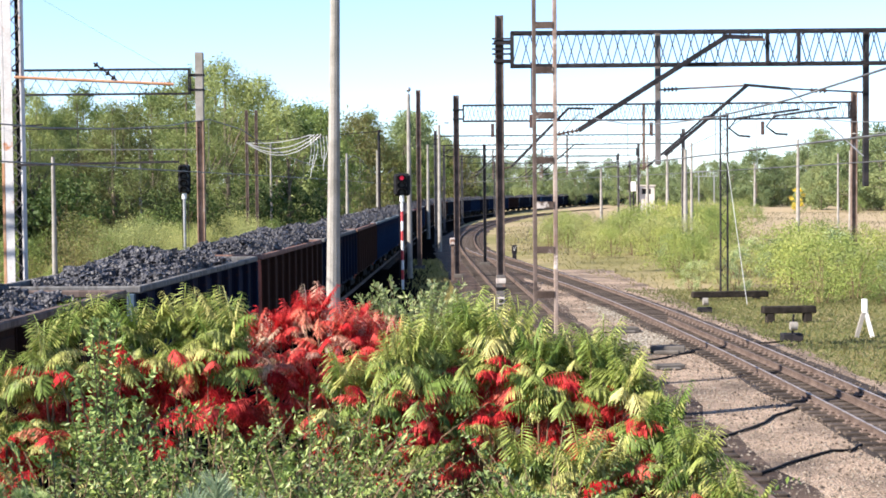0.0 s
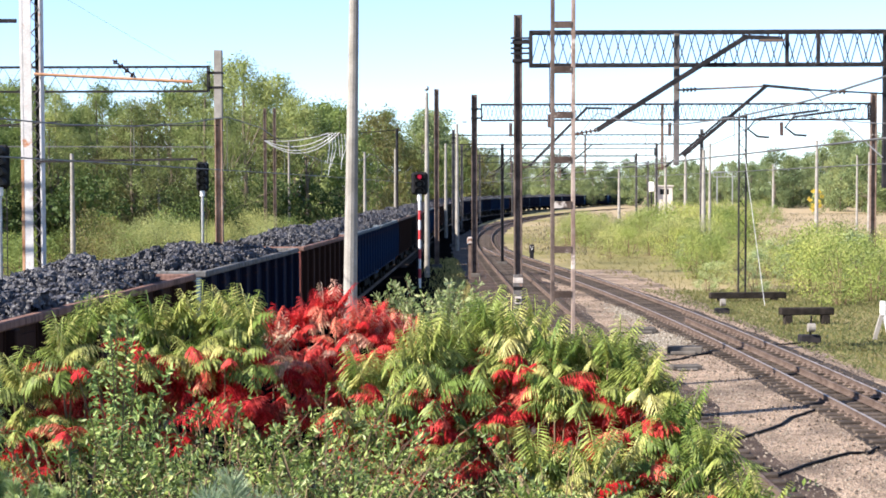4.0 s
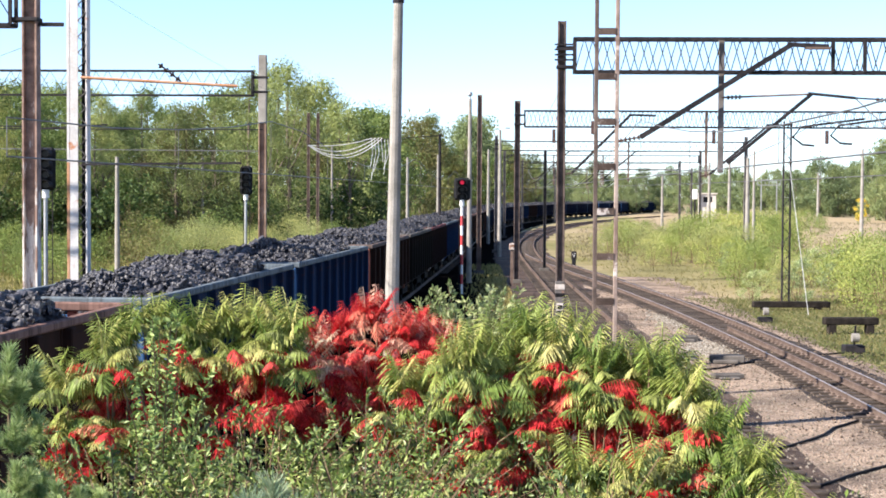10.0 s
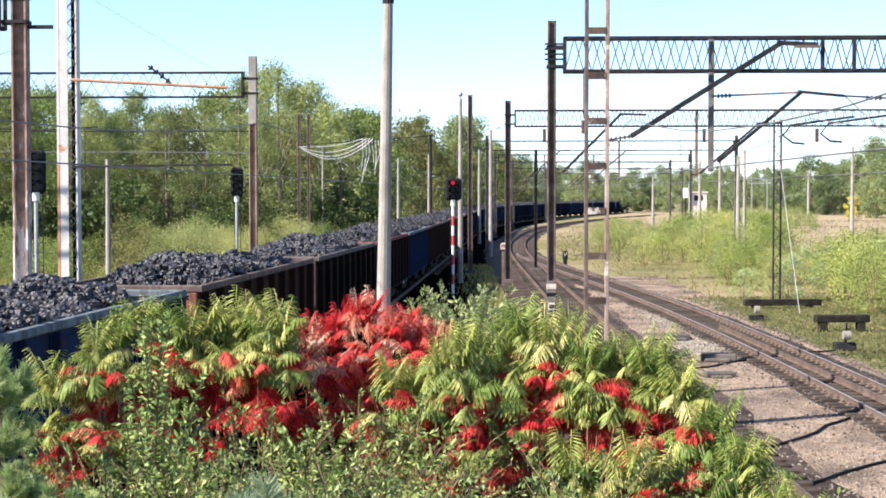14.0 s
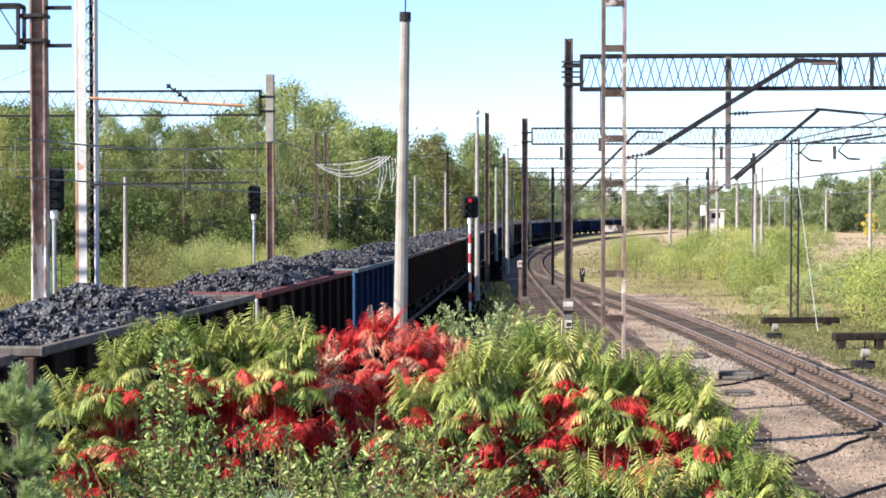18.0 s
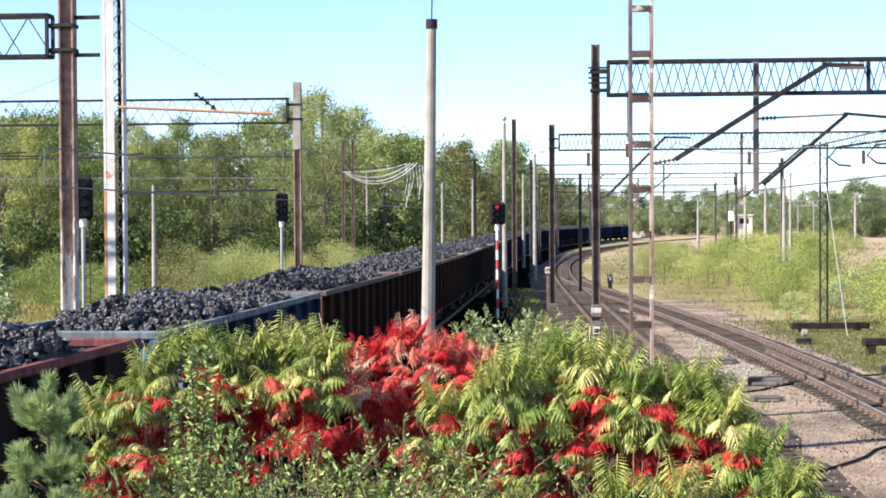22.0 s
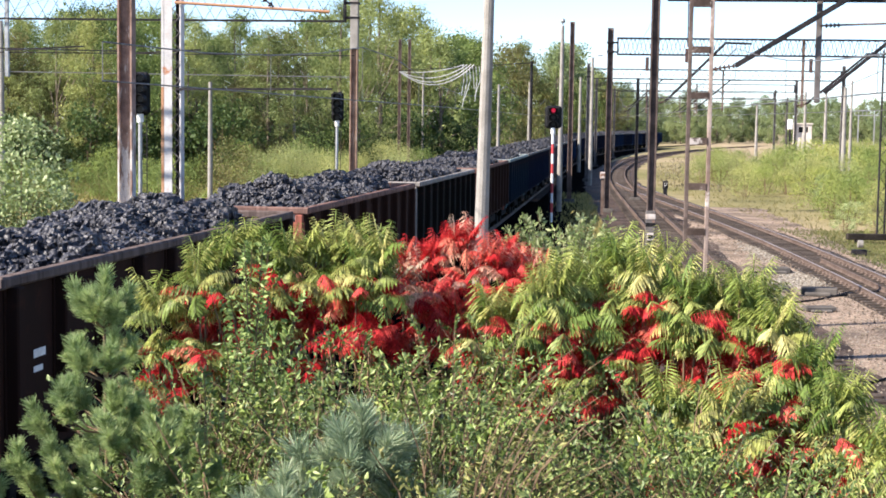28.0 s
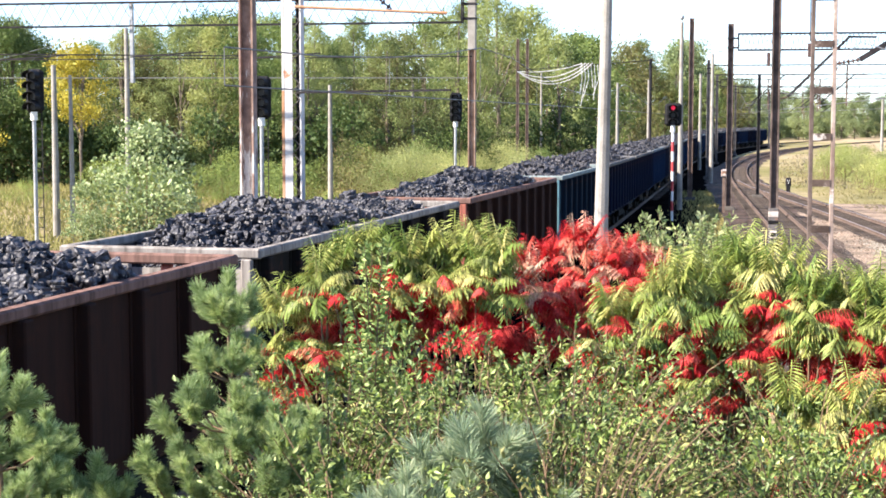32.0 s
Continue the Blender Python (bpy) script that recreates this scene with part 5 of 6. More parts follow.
SKY_EL = (4.4, 4.0, 2.6, 3.8, 4.4, 4.3, 4.1, 3.5, 4.6, 5.5, 5.1, 3.8, 3.2, 3.3, 2.3, 1.3, 0.9, 0.95, 1.1, 1.45, 1.9, 2.1)


def build_woods():
    rng = random.Random(11)
    H = (16, 19, 13, 14, 18)
    sorts = (("tall green deciduous tree at the wood's edge", 16, 3.8, 0.8, L_FOREST, 14500, 1, 64),
             ("tall pale-leaved poplar at the wood's edge", 19, 3.4, 1.0, L_POPLAR, 16000, 2, 84),
             ("green tree with turning leaves in the wood", 13, 4.0, 0.6, L_BROWN, 13500, 3, 60),
             ("broad green tree in the wood", 14, 4.6, 0.6, L_FOREST, 15500, 4, 66),
             ("slender birch with thin pale foliage", 18, 2.6, 3, L_POPLAR, 9000, 5, 60))
    # the trees deeper in the wood carry fewer, larger leaves
    kinds = [build_tree("tree", lb, h, r, bs, m_, n if near else n * 2 // 5, 0.145 if near else 0.24, sd, "left wood", m)
             for near in (True, False) for lb, h, r, bs, m_, n, sd, m in sorts]
    spots = [[] for _ in kinds]
    for i in range(98):
        az = -28.5 + 30 * ((i * 0.618034) % 1.0)
        d = 116 + 70 * rng.random() ** 1.3 + max(0, az + 12) * 6
        top = float(np.interp(az, SKY_AZ, SKY_EL)) * (1.0 if rng.random() < 0.62 else rng.uniform(0.55, 0.95))
        j = rng.choice((0, 1, 1, 2, 3, 4))
        if -10.5 < az < -6.3 and top > 4:
            j = 1
        x, y = at_angle(az, d)
        if x > train_x(y) - 9:
            d *= 1.0 if y > 300 else 330 / d
            x, y = at_angle(az, d)
        spots[j if d < 155 else j + 5].append((x, y, (EYE[2] + d * math.tan(radians(top))) / H[j]))
    for kd, sp in zip(kinds, spots):
        scatter(kd, sp, rng)
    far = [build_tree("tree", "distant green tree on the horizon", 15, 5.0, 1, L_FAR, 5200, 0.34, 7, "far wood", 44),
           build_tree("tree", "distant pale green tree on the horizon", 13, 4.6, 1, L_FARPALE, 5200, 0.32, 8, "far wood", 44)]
    spots = [[], []]
    for i in range(124):
        az = -1.5 + 22 * ((i * 0.618034) % 1.0)
        d = 400 + 130 * rng.random() - max(0, az - 10) * 16
        top = float(np.interp(az, SKY_AZ, SKY_EL)) * rng.uniform(0.72, 1.06)
        spots[rng.choice((0, 0, 1))].append((*at_angle(az, d), (EYE[2] + d * math.tan(radians(top))) / (15, 13)[i % 2]))
    for kd, sp in zip(far, spots):
        scatter(kd, sp, rng)
    y = build_tree("tree", "small tree in bright yellow autumn leaf", 8, 2.2, 1.2, L_YELLOW, 3400, 0.2, 12)
    scatter(y, [(*at_angle(13.2, 290), 0.62), (*at_angle(-27.6, 112), 0.9)], rng)
    y = build_tree("tree", "tree with a crown of yellow autumn leaves", 10, 3.3, 5.0, L_YELLOW, 7500, 0.15, 13)
    scatter(y, [(*at_angle(-23.6, 104), 1.0)], rng)


def blades(name, label, spots, rng, h, w, mat_):
    """Standing grass blades, joined as one object."""
    n = len(spots)
    a = rng.uniform(0, 6.28, n)
    d = np.stack([np.cos(a), np.sin(a), np.zeros(n)], 1)
    hh = h * rng.uniform(0.4, 1.2, (n, 1))
    z = ground_height(spots[:, 0], spots[:, 1])
    p = np.stack([spots[:, 0], spots[:, 1], z - 0.03], 1)
    lean = np.stack([rng.normal(size=n), rng.normal(size=n), np.full(n, 2.6)], 1)
    lean /= np.linalg.norm(lean, axis=1)[:, None]
    v = np.stack([p - d * w, p + d * w, p + lean * hh * 0.65 + d * w * 0.8, p + lean * hh + rng.normal(size=(n, 3)) * 0.05], 1)
    f = np.arange(n * 4).reshape(n, 4)
    tagged(part(name, mesh_np(name, v.reshape(-1, 3), f), mat_), label, "grass", kind="stuff")


def build_scrub():
    rng = random.Random(21)
    ks = [build_shrub("shrub", "light green bush in rough grass", 2.4, 1.7, L_SHRUB, 3600, 0.085, 31, "trackside scrub"),
          build_shrub("shrub", "sprawling green and yellow bush", 2.9, 2.2, L_SHRUB, 3800, 0.09, 32, "trackside scrub"),
          build_shrub("shrub", "dull brown leafy bush", 2.6, 1.9, L_BROWN, 3400, 0.085, 33, "trackside scrub")]
    spots = [[], [], []]
    under = []
    for i in range(46):
        az = -28 + 25 * ((i * 0.618034) % 1.0)
        d = 80 + 36 * rng.random() + max(0, az + 14) * 4 + (8 if az < -19 else 0)
        spots[(0, 1, 0, 1, 0, 1, 2)[i % 7]].append((*at_angle(az, d), rng.uniform(0.5, 1.25) * (0.65 if az < -19 else 1.0)))
    # a band of bushes whose dark leaf colour stands for shade under the trees
    for i in range(46):
        az = -28.5 + 24 * ((i * 0.618034 + 0.3) % 1.0)
        under.append((*at_angle(az, 113 + 6 * rng.random() + max(0, az + 14) * 5), rng.uniform(0.8, 1.9)))
    scatter(build_shrub("shrub", "leafy undergrowth at the wood's edge, darkened as shade", 3.4, 2.4, L_UNDER, 1200, 0.2, 34, "undergrowth"), under, rng)
    spots[2].append((*at_angle(-13.7, 92), 1.5))
    spots[2].append((*at_angle(-13.0, 95), 1.3))
    spots[1].append((*at_angle(-10.9, 96), 1.4))
    for i in range(9):
        spots[0].append((*at_angle(-22.5 + 6.5 * ((i * 0.618034) % 1.0), 84 + 14 * rng.random()), rng.uniform(0.8, 1.3)))
    ks.append(build_shrub("shrub", "pale yellow-green bush beyond the train", 4.0, 3.0, L_PALEBUSH, 9000, 0.07, 35, "trackside scrub"))
    spots.append([(*at_angle(-12.0 + 5.5 * ((i * 0.618034) % 1.0), 78 + 22 * rng.random()), rng.uniform(0.55, 1.0)) for i in range(13)])
    for kd, sp in zip(ks, spots):
        scatter(kd, sp, rng)
    sap = build_shrub("shrub", "tall pale-leaved poplar sapling beside the train", 5.0, 1.9, L_SAPLING, 4200, 0.15, 36, "", 0.75, 40)
    scatter(sap, [(-22.6, 58, 1.08), (-24.7, 57, 0.55)], rng)
    ks = [build_shrub("shrub", "yellow-green weedy thicket in the meadow", 1.5, 1.5, L_MEADOWSHRUB, 2600, 0.075, 41, "meadow scrub", 0.4),
          build_shrub("shrub", "tall light green willow scrub", 2.6, 1.6, L_PALEBUSH, 3000, 0.085, 42, "meadow scrub", 0.4),
          build_shrub("shrub", "fresh green bush in the meadow", 2.2, 1.5, L_SHRUB, 3000, 0.08, 43, "meadow scrub", 0.45),
          build_shrub("shrub", "bluish-green young aspen in the meadow", 2.4, 1.1, L_SAPLING, 2200, 0.085, 44, "meadow scrub", 0.5)]
    spots = [[], [], [], []]

    tall = (1.5, 2.6, 2.2, 2.4)

    def sow(n, a0, a1, d0, d1, low, high, pick, start):
        """Scrub between two bearings and distances, from low to high metres tall."""
        for i in range(n):
            az = a0 + (a1 - a0) * ((i * 0.618034 + start) % 1.0)
            x, y = at_angle(az, d0 + (d1 - d0) * rng.random())
            edge = max(mid_x(y), float(np.interp(y, RIGHT_LINE[:, 1], RIGHT_LINE[:, 0])) if y < 130 else 0)
            if x > edge + 5:
                j = rng.choice(pick)
                spots[j].append((x, y, rng.uniform(low, high) / tall[j]))
    sow(22, 3.9, 6.4, 112, 165, 1.8, 3.0, (0, 1, 1, 2), 0.1)
    sow(40, 6.3, 10.6, 112, 165, 2.0, 3.7, (0, 1, 1, 2, 2), 0.4)
    sow(18, 8.6, 12.0, 185, 290, 1.6, 3.4, (1, 2, 2), 0.3)
    sow(34, 8.4, 13.4, 74, 112, 0.9, 2.6, (0, 1, 2, 3), 0.5)
    sow(40, 13.0, 19.5, 66, 98, 1.1, 3.1, (0, 0, 1, 2, 3), 0.7)
    sow(24, 10.5, 19.5, 100, 175, 0.6, 1.6, (0, 0, 2), 0.2)
    sow(7, 12.0, 21.0, 175, 300, 1.2, 3.0, (1, 2), 0.9)
    for kd, sp in zip(ks, spots):
        scatter(kd, sp, rng)
    r = np.random.default_rng(8)
    n = 30000
    y = 40 + 150 * r.random(n) ** 1.5
    edge = np.maximum(np.interp(y, MID_LINE[:, 1], MID_LINE[:, 0]), np.where(y < 130, np.interp(y, RIGHT_LINE[:, 1], RIGHT_LINE[:, 0]), 0))
    x = edge + 3.0 + r.random(n) ** 1.2 * (10 + y * 0.30)
    blades("meadow_grass", "tall dry and green meadow grass beside the tracks", np.stack([x, y], 1), r, 0.17, 0.02, L_GRASS)
    n = 42000
    y = 38 + 40 * r.random(n)
    x = np.interp(y, RIGHT_LINE[:, 1], RIGHT_LINE[:, 0]) + 2.0 + r.random(n) ** 1.1 * 15
    blades("verge_weeds", "low green weeds and grass beside the worn track", np.stack([x, y], 1), r, 0.14, 0.014, L_WEED)
    n = 16000
    y = 120 + 200 * r.random(n)
    x = np.interp(y, MID_LINE[:, 1], MID_LINE[:, 0]) + 4 + r.random(n) * (20 + y * 0.28)
    blades("field_tussocks", "tussocks of tan and green grass in the far field", np.stack([x, y], 1), r, 0.28, 0.07, L_TAN)
    n = 48000
    y = 45 + 95 * r.random(n)
    x = np.interp(y, TRAIN_LINE[:, 1], TRAIN_LINE[:, 0]) - 3.2 - r.random(n) * (26 + (y - 45) * 0.5)
    blades("yard_grass", "rough brownish grass beyond the coal train", np.stack([x, y], 1), r, 0.55, 0.035, L_YARDGRASS)
    n = 2500
    y = 62 + 50 * r.random(n)
    x = np.interp(y, MID_LINE[:, 1], MID_LINE[:, 0]) - 2.8 - np.abs(r.normal(size=n)) * 1.1
    x = np.maximum(x, np.interp(y, TRAIN_LINE[:, 1], TRAIN_LINE[:, 0]) + 2.6)
    blades("verge_grass", "scattered weeds between the tracks", np.stack([x, y], 1), r, 0.3, 0.016, L_YARDGRASS)


# ---- foreground: sumac thicket, bushes and young pines ----
def frond_mesh(name, length, mat_, seed, droop, plume=False):
    """A sumac leaf: a curved stalk with narrow paired leaflets hanging from it."""
    rng = np.random.default_rng(seed)
    vs, fs = [], []
    pairs = 14

    def stalk(u):
        return np.array([0, length * u * (0.92 - 0.10 * u), length * (0.62 * u - droop * 1.15 * u * u)])
    stations = [0.0] + [0.14 + 0.86 * i / (pairs - 1) for i in range(pairs)]
    for u in stations:
        p = stalk(u)
        vs += [p + (-0.004, 0, 0), p + (0.004, 0, 0)]
    for i in range(len(stations) - 1):
        a = 2 * i
        fs.append((a, a + 1, a + 3, a + 2))
    for i, u in enumerate(stations[1:], 1):
        for side in (-1, 1):
            root = 2 * i + (1 if side > 0 else 0)
            p = vs[root]
            L = length * 0.32 * (0.42 + 0.75 * math.sin(math.pi * min(0.97, u * 0.88 + 0.13))) * rng.uniform(0.8, 1.15)
            if plume:
                d = np.array([side * rng.uniform(0.5, 0.9), -0.30 + 0.75 * u ** 3, -0.25 - rng.uniform(0, 0.35)])
            else:
                d = np.array([side * rng.uniform(0.55, 0.9), 0.22 + 0.55 * u ** 3, -0.6 - rng.uniform(0, 0.6)])
            d /= np.linalg.norm(d)
            s = np.cross(d, (0, 0.25, 1.0))
            s /= np.linalg.norm(s)
            w = L * 0.074
            q1, q2 = p + d * L * 0.35, p + d * L * 0.7 - (0, 0, L * 0.06)
            k = len(vs)
            vs += [q1 + s * w, q2 + s * w * 0.8, p + d * L - (0, 0, L * 0.18), q2 - s * w * 0.8, q1 - s * w]
            fs += [(root, k, k + 1, k + 4), (k + 4, k + 1, k + 2, k + 3)]
    me = mesh_np(name, np.array(vs), fs)
    me.materials.append(mat_)
    return me


SUMAC_HUES = (("green", L_SUMAC), ("yellow", L_SUMACY), ("red", L_SUMACR), ("orange", L_SUMACO), ("tan", L_SUMACT))
SUMAC_MES = {key: [frond_mesh("frond", 0.40, m, 60 + i, d) for i, d in enumerate((0.40, 0.56, 0.74))] for key, m in SUMAC_HUES}
PLUME_MES = {key: [frond_mesh("frond", 0.40, m, 66 + i, d, True) for i, d in enumerate((0.10, 0.22))] for key, m in SUMAC_HUES}


def whorl(t, p, n, kind, hues, rng, size):
    """Fronds round one tip: steep plumes, arching side leaves, or limp hanging ones."""
    a0 = rng.uniform(0, 360)
    for i in range(n):
        turn = a0 + i * 137.5 + rng.uniform(-16, 16)
        mes, dz = SUMAC_MES, rng.uniform(-0.08, 0.06)
        if kind == "crown" and i < n * 0.55:
            mes, tilt = PLUME_MES, rng.uniform(22, 52)
        elif kind == "limp":
            tilt, dz = rng.uniform(-62, -12), rng.uniform(-0.2, 0.12)
        else:
            tilt = rng.uniform(-22, 26)
        m = pose(p[0], p[1], p[2] + dz, 0, 0, turn) @ pose(0, 0, 0, tilt, rng.uniform(-20, 20), 0)
        part("frond", rng.choice(mes[rng.choice(hues)]), None, t, at=m @ Matrix.Scale(size * rng.uniform(0.78, 1.12), 4))


GREENS, PALES, REDS, EMBERS = ("green", "green", "yellow"), ("yellow", "green", "yellow"), ("red", "red", "red", "orange", "tan", "tan"), ("red", "red", "orange")


def build_sumac(az, d, top, hue, wide, seed, low):
    """One sumac: forked stems under an umbrella of fronds, with red leaves hanging in its shade."""
    rng = random.Random(seed)
    x, y = at_angle(az, d)
    g = float(ground_height(x, y))
    label = "scarlet autumn sumac with pale pink leaf tips" if hue == "red" else "yellow-green sumac with red lower leaves" if hue == "pale" else "green sumac turning scarlet in its shade"
    t = thing("sumac", label, "shrub", pose(x, y, g), group="sumac thicket")
    outer = {"red": REDS, "pale": PALES, "green": GREENS}[hue]

    def tip(da, dd, drop):
        px, py, pz = place(az + da, d + dd, top - drop)
        p = (px - x, py - y, pz - g)
        v, f = tube_data([(p[0] * 0.05, p[1] * 0.05, -0.3), (p[0] * 0.35 + rng.uniform(-0.1, 0.1), p[1] * 0.35, p[2] * 0.55), p], 0.024, 0.007)
        part("branch", mesh_np("branch", v, f), TWIG, t)
        return p
    size = 0.66 if hue == "red" else 0.9
    for k in range(4 if hue == "red" else 3):
        p = tip(wide * ((k + 0.5) / (4 if hue == "red" else 3) - 0.5) * 1.5 + rng.uniform(-0.15, 0.15), rng.uniform(-0.25, 0.3), 1.15 + rng.uniform(-0.25, 0.45))
        whorl(t, p, 13 if hue == "red" else 10, "crown", outer, rng, size)
    for k in range(3):
        p = tip(wide * (k - 1) * 0.62 + rng.uniform(-0.2, 0.2), rng.uniform(-0.5, -0.2), 2.3 + rng.uniform(-0.2, 0.5))
        whorl(t, p, 10 if hue == "red" else 7, "side", outer if hue == "red" else outer + ("red",), rng, size)
    for k in range(3):
        p = tip(wide * (k - 1) * 0.6 + rng.uniform(-0.2, 0.2), rng.uniform(-0.4, 0.05), 3.1 + rng.uniform(-0.5, 0.6))
        whorl(t, p, 9, "limp", EMBERS, rng, 0.76)
    for k in range(low):
        p = tip(wide * rng.uniform(-0.9, 0.9), rng.uniform(-0.9, -0.3), 4.2 + 1.3 * k / max(1, low - 1) + rng.uniform(-0.3, 0.3))
        whorl(t, p, 6, "side", EMBERS if k % 2 == (az < -11) else PALES if az < -11 else GREENS, rng, 0.7)
    return t


def place(az, d, el):
    """A place d metres off, by bearing and by height angle from the viewpoint."""
    x, y = at_angle(az, d)
    return x, y, EYE[2] + d * math.tan(radians(el))


# the sumacs: bearing, distance, height angle of the top, hue, half width, low tips
SUMACS = ((-16.1, 12.2, -5.9, "pale", 0.8, 5), (-14.5, 12.3, -4.35, "green", 0.9, 5), (-12.9, 12.6, -4.1, "pale", 0.9, 4), (-11.3, 12.7, -3.95, "green", 0.9, 2),
          (-9.8, 12.6, -3.85, "pale", 0.9, 1), (-8.4, 12.4, -4.1, "green", 0.8, 2), (-6.7, 13.0, -4.5, "red", 0.8, 2), (-5.2, 13.2, -3.55, "red", 0.9, 2),
          (-3.7, 13.1, -4.1, "red", 0.9, 2), (-2.3, 13.0, -4.3, "red", 0.8, 2), (-3.6, 12.1, -6.0, "pale", 0.9, 2), (-1.7, 12.0, -5.4, "pale", 0.9, 3),
          (-0.4, 12.1, -4.9, "pale", 0.8, 3), (1.0, 12.4, -4.2, "green", 0.9, 3), (2.4, 12.3, -4.5, "pale", 0.8, 3), (3.7, 12.1, -5.4, "green", 0.8, 4),
          (4.9, 12.0, -5.6, "pale", 0.8, 4), (6.1, 11.9, -5.35, "green", 0.9, 4), (7.1, 11.6, -6.6, "pale", 0.7, 4), (8.2, 11.3, -7.9, "green", 0.7, 3),
          (9.3, 11.0, -9.3, "green", 0.7, 2), (11.0, 10.6, -10.8, "pale", 0.8, 1),
          (3.3, 10.8, -9.7, "green", 0.8, 1), (5.7, 10.7, -9.3, "pale", 0.8, 2))
BUSH_AZ = [q[0] for q in SUMACS if q[1] not in (10.7, 10.8, 13.0) and q[0] != -3.6]
BUSH_EL = [q[2] for q in SUMACS if q[1] not in (10.7, 10.8, 13.0) and q[0] != -3.6]


def build_thicket():
    for i, (az, d, top, hue, wide, low) in enumerate(SUMACS):
        build_sumac(az, d, top, hue, wide, 100 + i, low)
    ks = [build_spray("shrub", "dark glossy green bush below the sumacs", 2.4, 0.95, L_NEAR, 80, 54, 0.040, 51, "foreground scrub", 0.45),
          build_spray("shrub", "fresh green leafy bush below the sumacs", 2.3, 1.0, L_NEARLIGHT, 72, 48, 0.045, 52, "foreground scrub", 0.42),
          build_spray("shrub", "twiggy olive-green bush with narrow leaves", 2.4, 1.05, L_OLIVE, 74, 50, 0.038, 53, "foreground scrub", 0.36)]
    r2 = random.Random(5)
    for i in range(42):
        ring = i // 14
        az0 = (-17, -15.5, -14.5)[ring]
        az = az0 + (14 - az0) * (i % 14 + 0.5) / 14 + r2.uniform(-0.7, 0.7)
        d = (10.7, 9.5, 8.3)[ring] + r2.uniform(-0.6, 0.6)
        x, y = at_angle(az, d)
        top = min(float(np.interp(az, BUSH_AZ, BUSH_EL)) - 3.2, (-8.2, -9.6, -11.4)[ring] - (1.6 if az > -3 else 0)) - 2.3 * r2.random() ** 1.5
        ztop = EYE[2] + d * math.tan(radians(top))
        m = pose(x, y, ztop - 2.35, 0, 0, r2.uniform(0, 360))
        j = r2.choice((0, 0, 0, 1, 1, 2)) if i > 2 else i
        o = ks[j] if i < 3 else copy_thing(ks[j], m)
        o.matrix_basis = m
    sap = build_spray("shrub", "pale green leafy sapling rising behind the sumacs", 4.2, 0.55, L_SPRING, 64, 90, 0.055, 55, "", 0.4, 0.93)
    sap.matrix_basis = pose(*at_angle(-0.9, 14.2), -0.3)
    copy_thing(sap, pose(*at_angle(0.1, 14.5), -0.45, 0, 0, 80))
    copy_thing(sap, pose(*at_angle(0.9, 14.7), -0.9, 0, 0, 200))
    vine = build_spray("shrub", "slender blue-green sapling among the sumacs", 4.15, 0.42, L_VINE, 34, 74, 0.052, 56, "", 0.42, 0.72)
    vine.matrix_basis = pose(*at_angle(-12.9, 10.9), -0.28)


def shoot_mesh(seed, length, needle, n, mat_):
    """A pine shoot: a stalk set all round with thin needles."""
    rng = np.random.default_rng(seed)
    u = rng.random(n) ** 0.85
    a = rng.uniform(0, 6.28, n)
    p = np.stack([0.004 * np.cos(a), 0.004 * np.sin(a), u * length], 1)
    spread = 1.15 - 0.35 * u[:, None] + 0.3 * rng.normal(size=(n, 1))
    d = np.stack([np.cos(a), np.sin(a), np.zeros(n)], 1) * spread + np.array([0, 0, 1.0]) * (0.55 + 0.5 * u[:, None])
    d /= np.linalg.norm(d, axis=1)[:, None]
    s = np.cross(d, rng.normal(size=(n, 3)))
    s /= np.linalg.norm(s, axis=1)[:, None]
    L = needle * rng.uniform(0.7, 1.1, (n, 1))
    w = 0.0021
    v = np.stack([p - s * w, p + s * w, p + d * L + s * w * 0.5, p + d * L - s * w * 0.5], 1)
    me = mesh_np("shoot", v.reshape(-1, 3), np.arange(n * 4).reshape(n, 4))
    me.materials.append(mat_)
    return me


SHOOTS = {"green": [shoot_mesh(70 + i, 0.20, 0.085, 430, L_PINE) for i in range(3)],
          "pale": [shoot_mesh(80 + i, 0.24, 0.12, 340, L_PINEPALE) for i in range(3)],
          "dry": [shoot_mesh(90 + i, 0.18, 0.075, 280, L_PINEDRY) for i in range(2)]}


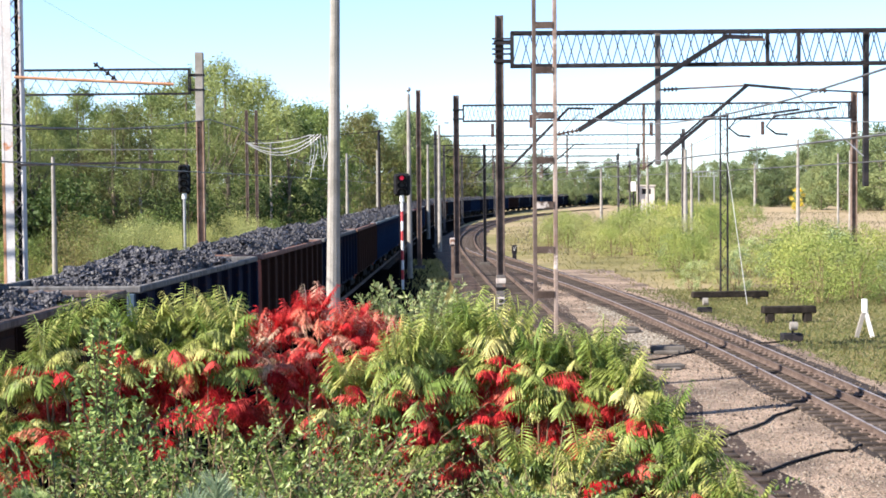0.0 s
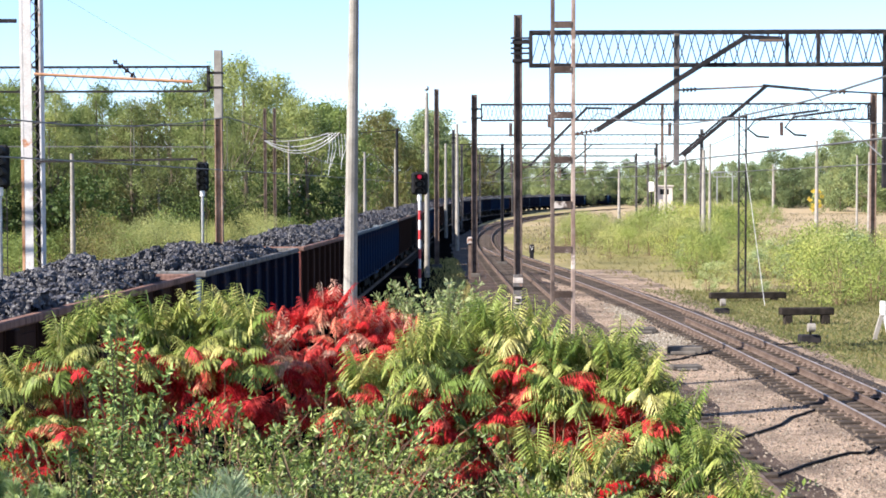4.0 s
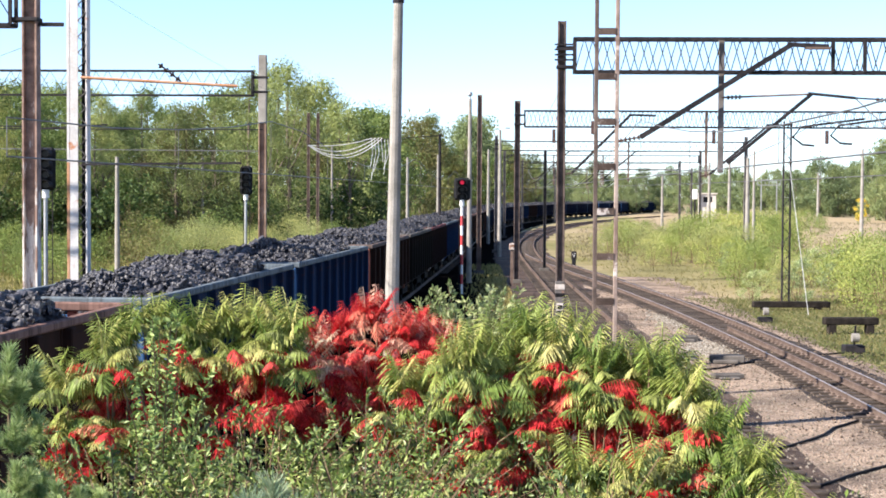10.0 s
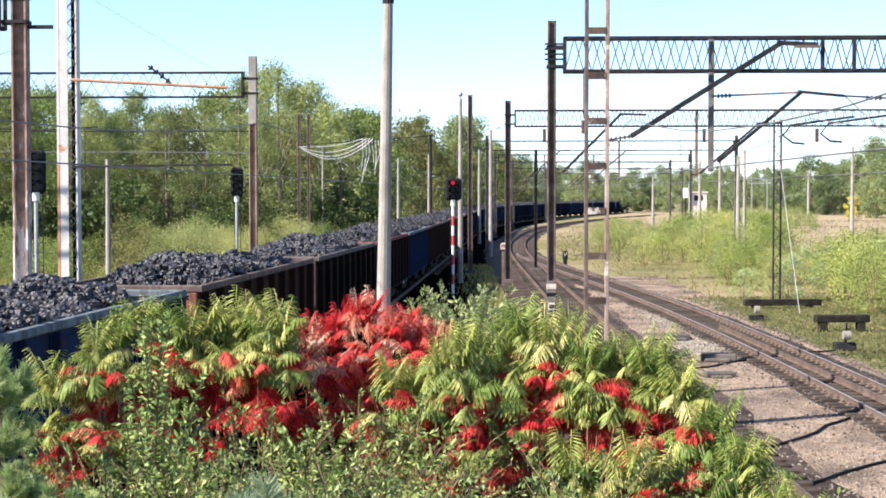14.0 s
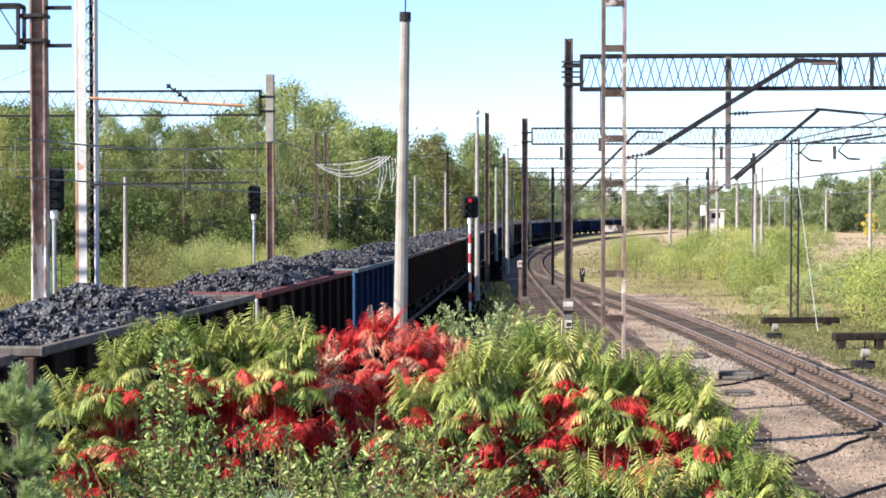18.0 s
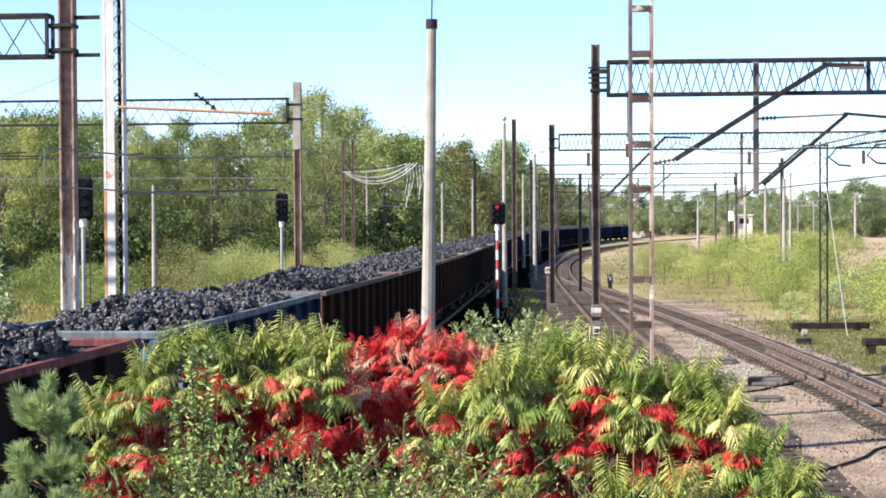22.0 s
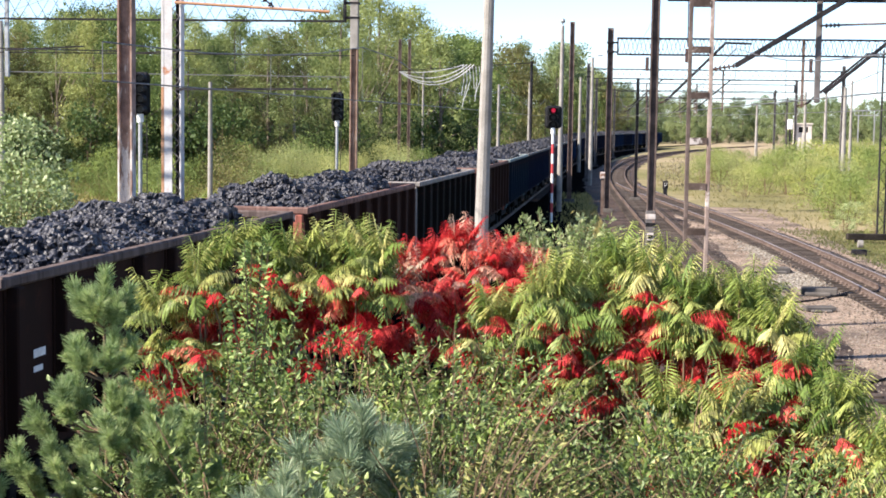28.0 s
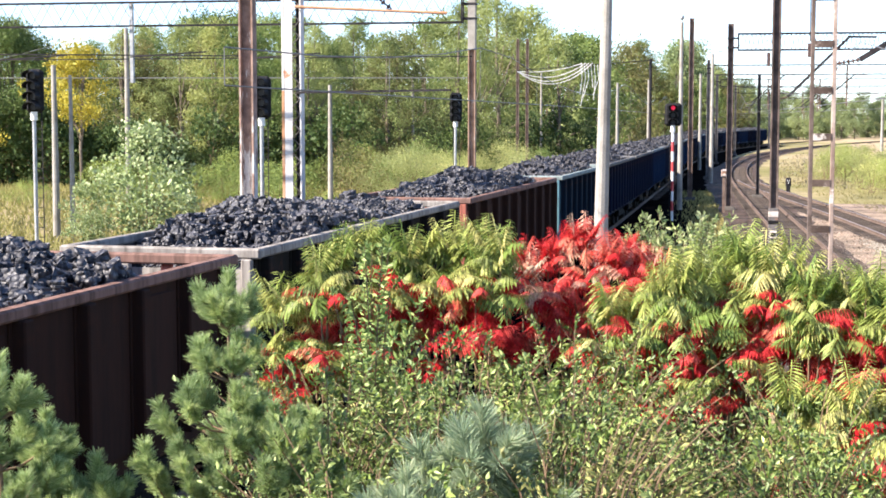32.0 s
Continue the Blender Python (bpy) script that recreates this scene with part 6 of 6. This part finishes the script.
def build_pine(az, d, top_el, seed, hue, label, tiers=4, first=0.16, grow=0.11, gap=0.34, plump=1.0):
    """A young pine: clear whorls of upswept branches on a bare leader, each ending in full tufts."""
    rng = random.Random(seed)
    x, y, z = place(az, d, top_el)
    g = float(ground_height(x, y))
    t = thing("young_pine", label, "tree", pose(x, y, g, 0, 0, rng.uniform(0, 360)), group="young pines")
    h = z - g
    v, f = tube_data([(0, 0, -0.3), (0.03, 0, h * 0.5), (0, 0, h - 0.2)], 0.034, 0.007, 7)
    part("trunk", mesh_np("trunk", v, f, True), TWIG, t)

    def shoot(p, tilt, turn, k, dry=0.0):
        kind = "dry" if rng.random() < dry else hue
        part("shoot", rng.choice(SHOOTS[kind]), None, t, at=pose(*p, 0, 0, turn) @ pose(0, 0, 0, 0, tilt, 0) @ Matrix.Scale(k * plump, 4))
    for i in range(3):
        shoot((0, 0, h - 0.24 - i * 0.10), rng.uniform(-5, 5), i * 110, 1.1 - 0.1 * i)
    for i in range(tiers):
        zz = h - 0.40 - i * gap
        n = 5 + (i > 1)
        for j in range(n):
            a = 360 * j / n + rng.uniform(-20, 20) + i * 37
            L = (first + grow * i + 0.02 * i * i) * rng.uniform(0.75, 1.2)
            ca, sa = math.cos(radians(a)), math.sin(radians(a))
            end = (L * ca, L * sa, zz + L * rng.uniform(0.45, 0.8))
            v, f = tube_data([(0, 0, zz), (L * 0.5 * ca, L * 0.5 * sa, zz + 0.03), end], 0.009, 0.004, 4)
            part("branch", mesh_np("branch", v, f, True), TWIG, t)
            shoot(end, rng.uniform(8, 32), a, rng.uniform(0.95, 1.2))
            for q in (0.86, 0.92, 0.8)[:2 + (L > 0.3)]:
                shoot((end[0] * q, end[1] * q, zz + (end[2] - zz) * q), rng.uniform(30, 60), a + rng.choice((-1, 1)) * rng.uniform(25, 70), rng.uniform(0.75, 1.0))
            if L > 0.3:
                shoot((end[0] * 0.5, end[1] * 0.5, zz + (end[2] - zz) * 0.4), rng.uniform(30, 60), a + rng.uniform(-40, 40), rng.uniform(0.65, 0.9), 0.35)
    return t


def build_pines():
    build_pine(-18.35, 9.0, -5.35, 1, "green", "young green pine growing beside the sumacs", 5, 0.09, 0.03, 0.31, 0.8)
    build_pine(-26.8, 8.2, -8.2, 2, "green", "bushy young pine close to the train", 4, 0.12, 0.05, 0.27, 0.8)
    build_pine(-23.3, 8.4, -12.0, 3, "green", "small bushy pine with pale shoots", 3, 0.10, 0.05, 0.25, 0.78)
    build_pine(-25.1, 8.6, -10.2, 7, "green", "young pine with bare lower stem", 3, 0.09, 0.03, 0.27, 0.75)
    build_pine(-16.6, 8.6, -10.3, 4, "green", "low spreading young pine", 3, 0.2, 0.08, 0.25, 0.8)
    build_pine(-8.6, 8.0, -11.0, 5, "pale", "pale long-needled young pine", 4, 0.15, 0.05, 0.24, 0.95)
    build_pine(-11.6, 7.6, -13.2, 6, "pale", "pale grey-green young pine among bushes", 3, 0.13, 0.05, 0.22, 0.85)


build_woods()
build_scrub()
build_thicket()
build_pines()
motions()
